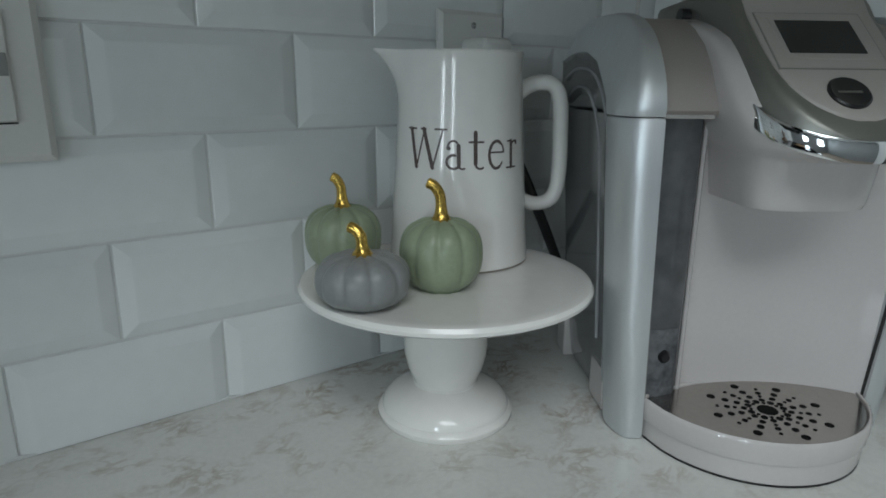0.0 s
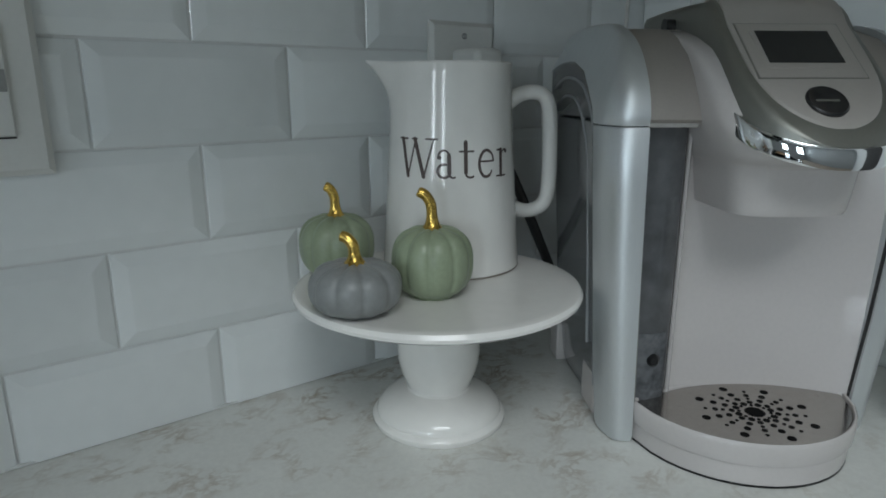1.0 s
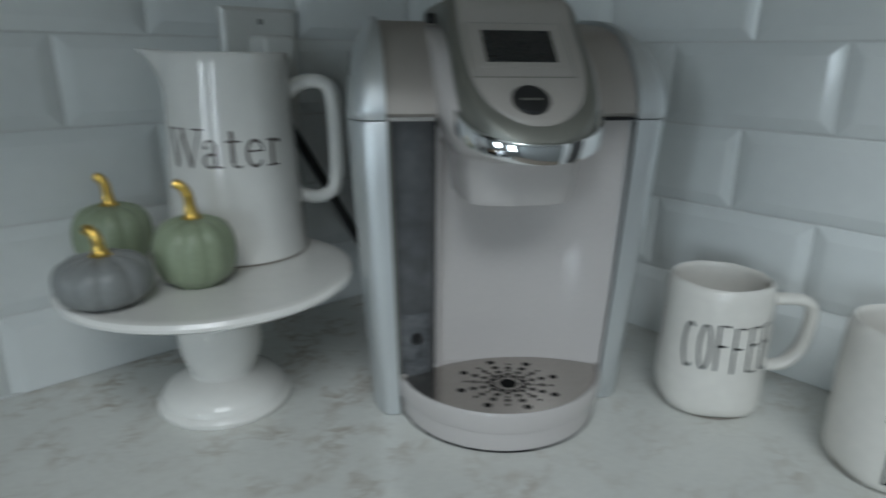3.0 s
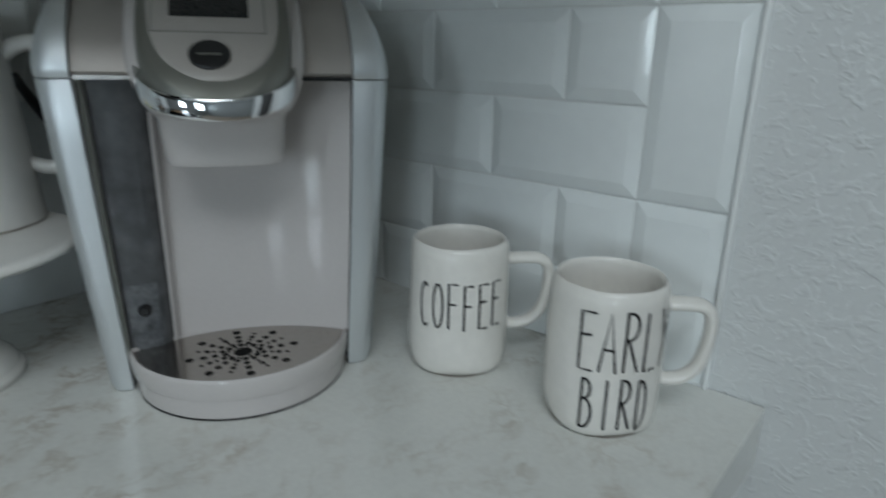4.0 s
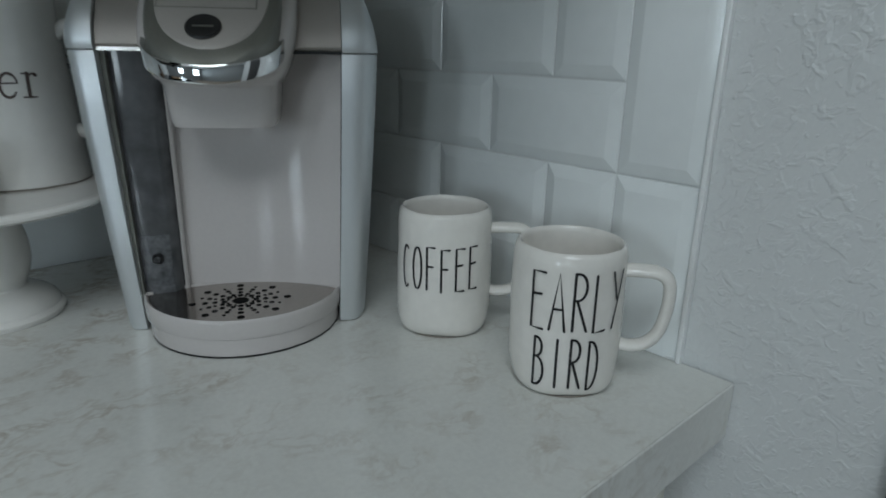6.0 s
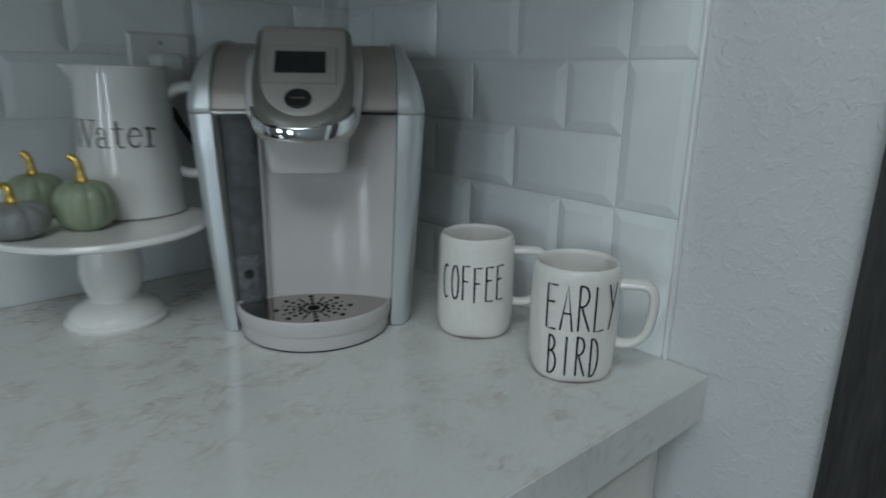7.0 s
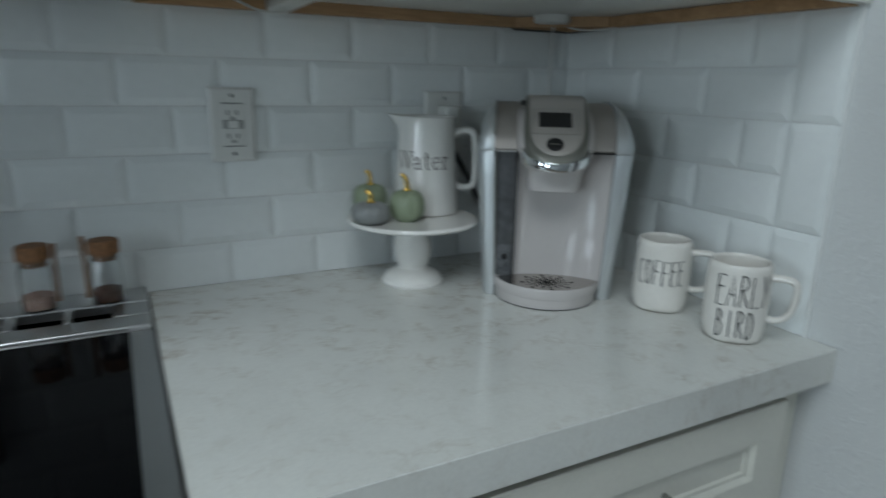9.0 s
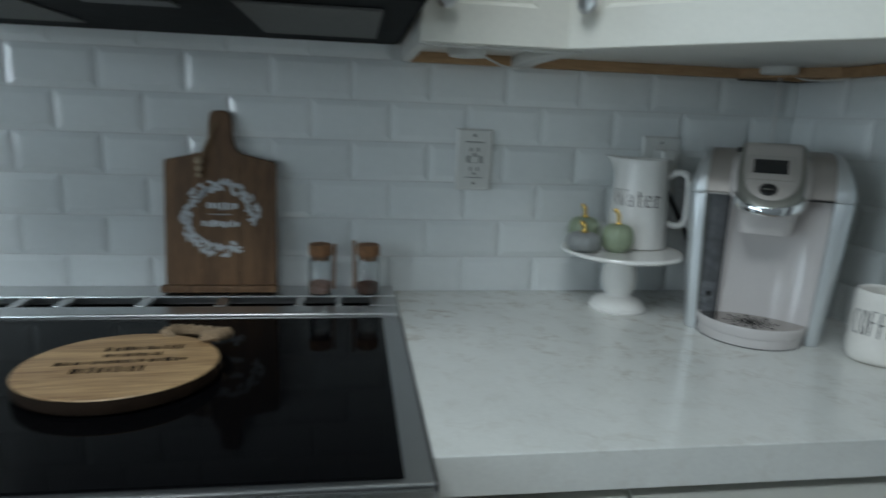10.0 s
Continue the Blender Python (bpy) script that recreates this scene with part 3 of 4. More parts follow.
# ---- sockets ----
def socket(x0, x1, z0, z1, double, label):
    t = thing("wall_socket", pose((x0 + x1) / 2, -0.007, (z0 + z1) / 2), label, "socket", "wall sockets")
    w, h = (x1 - x0) / 2, (z1 - z0) / 2
    ring = lambda i, d: [(-w + i, d, -h + i), (w - i, d, -h + i), (w - i, d, h - i), (-w + i, d, h - i)]
    part("cover_plate", loft([ring(0, 0.0), ring(0, -0.003), ring(0.004, -0.006)]), PLASTIC, t, angle=20)
    for z in (-h * 0.78, h * 0.78):
        bm = disc(0.003, 0, 0.001, 12)
        bm.transform(pose(0, -0.006, z, 90, 0, 0))
        part("screw", bm, STEEL, t)
    if double:
        part("receptacle", box(-0.017, 0.017, -0.0085, -0.0062, -0.034, 0.034, 0.001), PLASTIC, t)
        part("button_row", box(-0.016, 0.016, -0.0095, -0.0087, -0.006, 0.008, 0.0004), RECEPT, t, "grey test and reset buttons")
        part("button", box(-0.009, 0.009, -0.0108, -0.0097, -0.005, 0.007, 0.0006), PLASTIC, t)
        for zc in (0.020, -0.018):
            for xx in (-0.0075, 0.0065):
                part("slot", box(xx - 0.0022, xx + 0.0022, -0.0090, -0.0086, zc - 0.004, zc + 0.004), RECEPT, t, smooth=False)
            part("slot", box(-0.0035, 0.0035, -0.0090, -0.0086, zc - 0.0115, zc - 0.0065), RECEPT, t, smooth=False)
        for z in (0.0352, -0.0352):
            part("gap", box(-0.017, 0.017, -0.0064, -0.0061, z - .0006, z + .0006), BLACK, t, smooth=False)
    else:
        part("receptacle", box(-0.016, 0.016, -0.0078, -0.0062, -0.040, -0.004, 0.001), PLASTIC, t)
    return t


socket(-0.174, -0.101, 1.127, 1.248, True, "white double socket with test buttons on the tiles")
socket(0.216, 0.296, 1.125, 1.246, False, "white switch and socket plate behind the jug")


# ---- cake stand ----
SX, SY = 0.1385, -0.127
stand = thing("cake_stand", pose(SX, SY, TOP), "glossy white ceramic cake stand on a turned foot", "cake stand")
part("foot", lathe([(0, 0.002), (0.046, 0.002), (0.0540, 0.0), (0.0556, 0.002), (0.0558, 0.0055), (0.0535, 0.0085), (0.0522, 0.0092), (0.0520, 0.0110), (0.0500, 0.0150), (0.0450, 0.0200), (0.0375, 0.0240), (0.0305, 0.0268), (0.0270, 0.0282), (0.0262, 0.0300),
    (0.0276, 0.0340), (0.0312, 0.0430), (0.0336, 0.0540), (0.0340, 0.0630), (0.0328, 0.0760), (0.0300, 0.0880), (0.0272, 0.0980), (0.0270, 0.106), (0, 0.106)], 72), CERAMIC, stand).location = (0.0010, 0.0005, 0)
part("plate", lathe([(0, 0.1065), (0.062, 0.1065), (0.098, 0.1085), (0.110, 0.1105), (0.1142, 0.1132), (0.1146, 0.1158), (0.1128, 0.1186), (0.1095, 0.1192), (0.104, 0.1184), (0, 0.1180)], 96), CERAMIC, stand)
PLATE_Z = TOP + 0.1182


# ---- water jug ----
JX, JY = 0.1850, -0.0840
JUG = Matrix.Diagonal((1.07, 1.07, 0.983, 1))
HANDLE_A, SPOUT_A, TEXT_A = radians(-26), radians(140), radians(-124.5)
def jug_radius(z):
    t = min(max(z / 0.172, 0), 1)
    return 0.0560 - 0.0100 * t
jug = thing("water_jug", pose(JX, JY, PLATE_Z), "white glazed jug lettered Water, on the cake stand", "jug")
def spout(a, r, z):
    """Pulls the rim out to a pouring lip opposite the handle and flares it."""
    up = max(0.0, (z - 0.128) / 0.047)
    d = (a - SPOUT_A + math.pi) % (2 * math.pi) - math.pi
    lip = math.exp(-(d / 0.36) ** 2)
    return r + 0.021 * lip * up ** 2.2 + 0.0012 * up ** 3, 0.002 * lip * up
prof = [(0, 0.0025), (0.050, 0.0025), (0.0540, 0.0), (0.0560, 0.002)] + [(jug_radius(z), z) for z in (0.02, 0.04, 0.06, 0.08, 0.10, 0.12, 0.13, 0.14, 0.15, 0.158, 0.165, 0.170)]
prof += [(0.0466, 0.1735), (0.0456, 0.1750), (0.0438, 0.1735), (0.0428, 0.165), (0.0435, 0.15), (0.0445, 0.13), (0.048, 0.05), (0.046, 0.010), (0, 0.008)]
jb = lathe(prof, 96, spout)
jb.transform(JUG)
part("body", jb, CERAMIC, jug)
hd = Vector((math.cos(HANDLE_A), math.sin(HANDLE_A), 0))
hp = [hd * r + Vector((0, 0, z)) for r, z in ((0.044, 0.140), (0.054, 0.1480), (0.066, 0.1510), (0.0765, 0.1480), (0.0820, 0.136), (0.0838, 0.105), (0.0840, 0.072), (0.0815, 0.055), (0.074, 0.0470), (0.062, 0.0455), (0.048, 0.0510))]
jh = tube(smooth_path(hp, 6), 0.0064, 16, 1.25)
jh.transform(JUG)
part("handle", jh, CERAMIC, jug)
part("base_ring", lathe([(0.0580, 0.0), (0.0596, 0.0002), (0.0601, 0.0008), (0.0592, 0.0012)], 72), RAWCLAY, jug, "thin unglazed base line")
W, H = 0.0965, 0.0300
SPREAD = ((0, 0.355, 0.54, 0.567, 0.705, 0.742, 0.89, 0.917, 1.0), (0, 0.354, 0.515, 0.534, 0.660, 0.690, 0.848, 0.877, 1.0))
def serif(points, width):
    return strokes([[(float(np.interp(x, SPREAD[0], SPREAD[1])) * W - W / 2, 0.083 + z * H) for x, z in points]], width)
def curl(cx, cz, rx, rz, a0, a1, n=12):
    return [(cx + rx * math.cos(radians(a0 + (a1 - a0) * i / n)), cz + rz * math.sin(radians(a0 + (a1 - a0) * i / n))) for i in range(n + 1)]
THICK, THIN = 0.0031, 0.0014
wm = bmesh.new()
for line, width in (
        ([(0.03, 1), (0.085, 0.02)], THICK), ([(0.085, 0.0), (0.165, 0.97)], THIN), ([(0.160, 1), (0.238, 0.02)], THICK), ([(0.238, 0.0), (0.325, 0.98)], THIN),
        ([(0.0, 1), (0.085, 1)], THIN), ([(0.262, 1), (0.357, 1)], THIN), ([(0.135, 1), (0.18, 1)], THIN),
        (curl(0.418, 0.56, 0.050, 0.16, 170, 20), 0.0016), ([(0.372, 0.54), (0.378, 0.53)], THICK), ([(0.466, 0.60), (0.470, 0.12)], THICK), (curl(0.505, 0.10, 0.035, 0.09, 180, 300, 6), 0.0016),
        (curl(0.420, 0.185, 0.062, 0.175, 75, 330), 0.0021),
        ([(0.622, 0.93), (0.626, 0.14)], THICK), (curl(0.668, 0.13, 0.042, 0.12, 180, 310, 6), 0.0017), ([(0.570, 0.69), (0.695, 0.69)], 0.0015),
        (curl(0.816, 0.36, 0.062, 0.35, 60, 300), 0.0024), (curl(0.816, 0.36, 0.062, 0.35, 300, 325, 3), 0.0015), (curl(0.816, 0.40, 0.066, 0.31, 5, 60, 6), 0.0016), ([(0.755, 0.42), (0.882, 0.42)], THIN),
        ([(0.950, 0.70), (0.953, 0.02)], THICK), ([(0.917, 0.01), (0.992, 0.01)], THIN), ([(0.920, 0.69), (0.952, 0.70)], THIN), (curl(0.985, 0.55, 0.032, 0.14, 165, 70, 5), 0.0017), ([(0.994, 0.66), (0.999, 0.64)], THICK)):
    tmp = serif(line, width)
    me = bpy.data.meshes.new("tmp")
    tmp.to_mesh(me)
    tmp.free()
    wm.from_mesh(me)
    bpy.data.meshes.remove(me)
part("lettering", wrap(wm, lambda z: 1.07 * jug_radius(z / 0.983), TEXT_A, 0.0005), BROWNINK, jug, "brown lettering reading Water", smooth=False)


# ---- ornamental pumpkins ----
def pumpkin(x, y, radius, height, material, lean, label, turn=0.0, stem_h=0.026):
    t = thing("pumpkin", pose(x, y, PLATE_Z, 0, 0, turn), label, "pumpkin", "ornamental pumpkins")
    lobes = 10
    def ribs(a, r, z):
        k = abs(math.cos(a * lobes / 2))
        q = 1 - 0.060 * (1 - k) ** 1.7 * min(1.0, r / (radius * 0.5))
        return r * q, 0.0015 * (k - 1) * (z / height)
    prof = [(0, 0.0012), (radius * 0.45, 0.0006), (radius * 0.55, 0.0)]
    for i in range(1, 22):
        a = -math.pi / 2 + math.pi * i / 22
        r = radius * abs(math.cos(a)) ** 0.62
        z = height * (0.5 + 0.5 * math.copysign(abs(math.sin(a)) ** 0.85, math.sin(a)))
        if r > radius * 0.5 or i > 11:
            prof.append((r, max(z, 0.0004 * i)))
    prof += [(radius * 0.14, height * 0.985), (0, height * 0.97)]
    part("body", lathe(prof, 120, ribs), material, t, angle=70)
    path = smooth_path([(0, 0, height * 0.945), (0, 0, height + stem_h * 0.10), (0.0003, 0, height + stem_h * 0.40), (0.15 * lean, 0, height + stem_h * 0.66), (0.62 * lean, 0, height + stem_h * 0.90), (1.25 * lean, 0, height + stem_h)], 5)
    n = len(path) - 1
    rs = [0.0040 + 0.0052 * max(0, 1 - i / n * 2.4) ** 2 for i in range(n + 1)]
    rs[-1] = 0.0028
    part("stem", tube(path, rs, 10), GOLD, t, "gilded stem")
    return t


pumpkin(0.1182, -0.1475, 0.0308, 0.0525, GREEN, 0.0085, "sage green pumpkin with a gold stem before the jug", 140)
pumpkin(0.0865, -0.0560, 0.0312, 0.0510, GREEN, 0.0065, "sage green pumpkin with a gold stem behind the grey one", 145, 0.0235)
pumpkin(0.0528, -0.1465, 0.0326, 0.0365, GREY, 0.0080, "flat slate grey pumpkin with a gold stem", 125, 0.0175)


# ---- mugs ----
def mug(x, y, r0, r1, height, handle_a, text_a, words, label, seed, reach=0.040):
    t = thing("mug", pose(x, y, TOP), label, "mug", "mugs")
    def radius_at(z):
        return r0 + (r1 - r0) * min(max(z / height, 0), 1)
    def wobble(a, r, z):
        k = noise.noise((math.cos(a) * 1.2 + seed, math.sin(a) * 1.2, z * 18)) * 0.0007
        foot = max(0.0, 1 - z / 0.022)
        square = 0.0042 * foot * (1 + math.cos(4 * (a - text_a))) / 2
        return r + k * min(1, r / 0.02) - square * min(1.0, r / r0), 0.0007 * noise.noise((math.cos(a) * 2, math.sin(a) * 2, seed + 5)) * (z / height)
    prof = [(0, 0.003), (r0 - 0.011, 0.003), (r0 - 0.0080, 0.0), (r0 - 0.0064, 0.0006), (r0 - 0.0026, 0.0036), (r0 - 0.0008, 0.0072), (r0 - 0.0001, 0.013)]
    prof += [(radius_at(height * k / 10), height * k / 10) for k in (2, 3, 4, 5, 6, 7, 8, 8.8)]
    prof += [(r1 - 0.0001, height - 0.0090), (r1 - 0.0006, height - 0.0060), (r1 - 0.0014, height - 0.0034), (r1 - 0.0026, height - 0.0012), (r1 - 0.0039, height - 0.0002), (r1 - 0.0050, height - 0.0010), (r1 - 0.0058, height - 0.005),
             (r1 - 0.0058, height * 0.5), (r0 - 0.007, 0.012), (r0 - 0.012, 0.008), (0, 0.007)]
    part("body", lathe(prof, 80, wobble), MUGGLAZE, t, angle=60)
    part("base_line", lathe([(r0 - 0.0088, 0.0), (r0 - 0.0072, 0.0002), (r0 - 0.0065, 0.0009), (r0 - 0.0076, 0.0012)], 60), RAWCLAY, t, "unglazed base line")
    d = Vector((math.cos(handle_a), math.sin(handle_a), 0))
    R = radius_at(height * .6)
    pts = [d * (R + k * reach - 0.003) + Vector((0, 0, z * height)) for k, z in ((0, 0.825), (0.40, 0.832), (0.78, 0.826), (1.00, 0.775), (1.05, 0.67), (1.00, 0.52), (0.87, 0.40), (0.60, 0.320), (0.28, 0.295), (0, 0.305))]
    part("handle", tube(smooth_path(pts, 5), [0.0048] * 46, 14, 1.7), MUGGLAZE, t, angle=60)
    for text, z, w, h, gap, shift in words:
        lines, cur = [], -(len(text) * (w + gap) - gap) / 2 + shift
        for i, c in enumerate(text):
            lines += pen_letter(c, cur, z + 0.0008 * ((i * 7) % 3 - 1), w, h)
            cur += w + gap
        part("lettering", wrap(strokes(lines, 0.0019), radius_at, text_a, 0.0011), INK, t, "thin black lettering reading " + text, smooth=False)
    return t


mug(0.4545, -0.4100, 0.0448, 0.0428, 0.1155, radians(-46), radians(-139), [("COFFEE", 0.0480, 0.0084, 0.0385, 0.0042, -0.0005)], "cream stoneware mug lettered COFFEE in thin capitals", 1.0, 0.037)
mug(0.4575, -0.5480, 0.0434, 0.0430, 0.1150, radians(-58), radians(-132), [("EARLY", 0.0580, 0.0110, 0.0435, 0.0042, 0.0005), ("BIRD", 0.0125, 0.0088, 0.0385, 0.0045, -0.0065)], "cream stoneware mug lettered EARLY BIRD beside the wall", 4.0, 0.033)


# ---- coffee machine: local x to its right, -y forward, z up ----
cm = thing("coffee_machine", pose(0.3085, -0.2965, TOP, 0, 0, -33.3), "silver and cream pod coffee machine with a drip tray", "coffee machine")
L3 = lambda u, v, h: (u, -v, h)
SEAM = 0.245
SHOULDER = [(0.014, SEAM), (0.015, 0.252), (0.011, 0.266), (0.002, 0.281), (-0.012, 0.296), (-0.032, 0.308), (-0.058, 0.316), (-0.095, 0.320), (-0.150, 0.321), (-0.188, 0.316)]
ARCH = [(-0.188, 0.285), (-0.150, 0.291), (-0.105, 0.290), (-0.075, 0.283), (-0.052, 0.270), (-0.032, 0.256), (-0.026, SEAM)]


def side_profile(profile, us, bulge):
    """A profile in depth and height carried across u, its edges eased by bulge at each end."""
    cx, cz = sum(p[0] for p in profile) / len(profile), sum(p[1] for p in profile) / len(profile)
    rings = []
    for u, b in zip(us, bulge):
        ring = []
        for v, h in profile:
            d = math.hypot(v - cx, h - cz)
            k = max(0.0, 1 - b / d)
            ring.append(L3(u, cx + (v - cx) * k, cz + (h - cz) * k))
        rings.append(ring)
    return loft(rings)


def band(outer, inner, s, i):
    """An arched band from the inner side i outwards; it leans in as it rises and has a rounded outer edge."""
    rings = []
    wide = 0.0035 if s > 0 else 0.0
    fine = [(p.x, p.z) for p in smooth_path([(v, 0, h) for v, h in outer], 3)]
    for j in range(13):
        k = j / 12
        drop = 0.022 * k ** 5
        ring = []
        for v, h in fine:
            edge = 0.1225 + wide - 0.021 * max(0, (h - SEAM) / 0.075) ** 1.6
            ring.append(L3(s * (i + (edge - i) * k), v - drop * max(0.0, 1 - (h - SEAM) / 0.062), h - drop * 0.30 * min(1.0, max(0.0, (h - SEAM) / 0.05))))
        for v, h in inner:
            edge = 0.1225 + wide - 0.016 * max(0, (h - SEAM) / 0.075) ** 1.6
            ring.append(L3(s * (i + (edge - i) * k), v, h))
        rings.append(ring)
    return loft(rings)


for s in (-1, 1):
    part("shoulder", band(SHOULDER, ARCH, s, 0.0957), SILVER, cm, "brushed silver shoulder", angle=35)
    # pillar below the seam: tapers in towards the foot
    rings = []
    for h, uo, ui, vf in ((0.001, 0.1060, 0.0870, 0.004), (0.006, 0.1072, 0.0866, 0.006), (0.10, 0.1140, 0.0905, 0.010), (0.20, 0.1200, 0.0940, 0.013), (SEAM - 0.0025, 0.1222, 0.0953, 0.0142), (SEAM - 0.0010, 0.1215, 0.0957, 0.0134)):
        uo += 0.0035 if s > 0 else 0.0
        face = [(ui + (uo - ui) * j / 12, vf - 0.022 * (j / 12) ** 5) for j in range(13)]
        rings.append([L3(s * u, v, h) for u, v in [(ui, -0.026), (ui, vf - 0.0012)] + face + [(uo, -0.026)]])
    part("pillar", loft(rings), SILVER, cm, "brushed silver pillar", angle=35)
    # side behind the pillar
    rings = []
    for h, uo in ((0.001, 0.098), (0.004, 0.100), (0.03, 0.1035), (0.12, 0.110), (0.20, 0.1150), (0.2445, 0.1165)):
        corner_arc = [(uo - 0.026 + 0.026 * math.cos(a), -0.159 - 0.026 * math.sin(a)) for a in (math.pi / 2 * k / 8 for k in range(9))]
        rings.append([L3(s * u, v, h) for u, v in [(0.087, -0.185), (0.087, -0.028), (uo, -0.028)] + corner_arc])
    part("side_shell", loft(rings), TANK if s < 0 else DARKSILVER, cm, "smoked grey water tank" if s < 0 else "", angle=35)
    low = [(p.x, p.z + 0.0015) for p in smooth_path([(v, 0, h) for v, h in reversed(ARCH)], 4)] + [(-0.186, 0.2447)]
    part("side_shell", side_profile(low, [s * 0.088, s * 0.106, s * 0.1125, s * 0.1150, s * 0.1162], [0, 0, 0.0006, 0.0018, 0.0042]), TANK if s < 0 else DARKSILVER, cm, "smoked grey tank lid" if s < 0 else "", angle=50)
# pale tubes draw the highlight outlines of the tank's inner arches
for off, lo in ((0.0, 0.030), (0.020, 0.060)):
    arch = [(-0.036 - off, lo), (-0.036 - off, 0.16), (-0.038 - off, 0.215), (-0.048 - off, 0.246 - off * .4), (-0.068 - off * .8, 0.266 - off * .6), (-0.095 - off * .5, 0.276 - off * .7), (-0.135, 0.278 - off * .8), (-0.168, 0.270 - off)]
    line = smooth_path([L3(-0.1045 - 0.0115 * min(1.0, h / 0.245), v, h) for v, h in arch], 5)
    part("tank_arch_glint", tube(line, 0.0015, 8), ARCHGLINT, cm, "pale line drawing the highlight along the tank's inner arch")
part("tank_foot", box(-0.1045, -0.08, 0.040, 0.075, 0.0005, 0.036, 0.002), CREAM, cm, "cream tank foot")
part("tank_foot", box(-0.1085, -0.085, 0.150, 0.178, 0.0005, 0.040, 0.002), CREAM, cm, "cream rear foot")

# core and top cover between the shoulders
part("core", box(-0.086, 0.086, 0.048, 0.186, 0.0005, 0.2445, 0.002), CREAM, cm, "cream plastic core")
cover = [(v - 0.004, h - 0.003) for v, h in SHOULDER[1:]]
cover = [(0.008, SEAM + 0.001)] + cover + [(-0.188, SEAM + 0.001)]
part("top_cover", loft([[L3(u, v, h) for v, h in cover] for u in (-0.0950, -0.030, 0.030, 0.0950)]), BEIGESILVER, cm, "beige metallic top cover", angle=35)

# the seam under the cover: a dark joint beside the panel, a bright lip over the tank
part("cover_joint", loft([[L3(u, 0.0095, h) for u in (0.049, 0.0953)] + [L3(u, -0.006, h) for u in (0.0953, 0.049)] for h in (SEAM - 0.0016, SEAM + 0.0004)]), BLACK, cm, "dark joint line", smooth=False)
part("cover_lip", loft([[L3(u, 0.0100, h) for u in (-0.0950, -0.0600)] + [L3(u, -0.010, h) for u in (-0.0600, -0.0950)] for h in (SEAM - 0.0012, SEAM + 0.0016)]), BRIGHTLIP, cm, "bright metallic lip", smooth=False)

# back panel with a soft inner curve, and the smoked tank front beside it
rings = []
for h in (0.028, 0.06, 0.12, 0.18, 0.225, 0.2445):
    lean = 0.003 * math.cos((h - 0.03) / 0.215 * math.pi)
    rings.append([L3(-0.053 + 0.148 * k / 12, -0.0225 - 0.006 * math.sin(math.pi * k / 12) + 0.026 * (k / 12) ** 3 + lean, h) for k in range(13)] + [L3(0.095, -0.052, h), L3(-0.053, -0.052, h)])
part("back_panel", loft(rings), CREAM, cm, "glossy cream back panel", angle=50)
part("panel_rib", loft([[L3(u, v, h) for u, v in ((-0.0545, -0.040), (-0.0545, -0.0145), (-0.0527, -0.0125), (-0.0510, -0.0145), (-0.0510, -0.036))] for h in (0.028, 0.2440)]), CREAM, cm, angle=35)
rings = []
for h, ul in ((0.028, -0.0865), (0.10, -0.0895), (0.2445, -0.0950)):
    rings.append([L3(u, v, h) for u, v in ((ul, -0.034), (ul, -0.004), (-0.075, -0.002), (-0.060, -0.007), (-0.0555, -0.0135), (-0.0555, -0.036))])
tank = part("tank_front", loft(rings), SMOKE, cm, "smoked grey tank front", angle=50)
part("tank_valve", tube([L3(-0.072, -0.0065, 0.0665), L3(-0.072, -0.0010, 0.0665), L3(-0.072, 0.0015, 0.0665)], [0.0050, 0.0050, 0.0030], 18), BLACK, tank, "black valve")
part("tank_base", loft([[L3(u, v, h) for u, v in ((-0.0868, -0.010), (-0.0868, -0.0034), (-0.0752, -0.0014), (-0.0612, -0.0062), (-0.0612, -0.012))] for h in (0.0285, 0.0880)]), SMOKEBASE, tank, "cloudy grey tank base", angle=50)
part("tank_edge", loft([[L3(u, v, h) for u, v in ((-0.0880 - 0.007 * (h / .245), -0.006), (-0.0880 - 0.007 * (h / .245), 0.0035), (-0.0845 - 0.007 * (h / .245), 0.0035), (-0.0845 - 0.007 * (h / .245), -0.006))] for h in (0.028, 0.2445)]), DARKSILVER, cm, smooth=False)

rings = []
for h, ui, vf in ((0.001, 0.0870, 0.004), (0.10, 0.0905, 0.010), (0.20, 0.0940, 0.013), (SEAM - 0.0025, 0.0953, 0.0142)):
    rings.append([L3(u, v, h) for u, v in ((ui - 0.0008, vf - 0.0045), (ui - 0.0008, vf - 0.0020), (ui + 0.0004, vf - 0.0012), (ui + 0.0004, vf - 0.0045))])
part("panel_seam", loft(rings), BLACK, cm, "dark seam beside the panel", smooth=False)

# brewing head
NOSE = 0.080
def top_h(v):
    if v < -0.030:
        return 0.3295 + 0.0015 * math.sin(math.pi * min(1, max(0, (v + 0.140) / 0.110)))
    flat = 0.2935 - 0.9 * (v - 0.019)
    k = min(1, max(0, (v + 0.030) / 0.030))
    a = 0.3295 * (1 - k) + flat * k if v < 0 else flat
    return a - (0.004 * ((v - 0.066) / 0.014) ** 2 if v > 0.066 else 0)
def low_h(v):
    pts = [(-0.140, 0.3150), (-0.09, 0.3070), (-0.037, 0.2990), (-0.003, 0.2890), (0.018, 0.2770), (0.030, 0.2655), (0.042, 0.2530), (0.060, 0.2420), (NOSE, 0.2360)]
    for (a, ha), (b, hb) in zip(pts, pts[1:]):
        if v <= b:
            return ha + (hb - ha) * (v - a) / (b - a)
    return pts[-1][1]
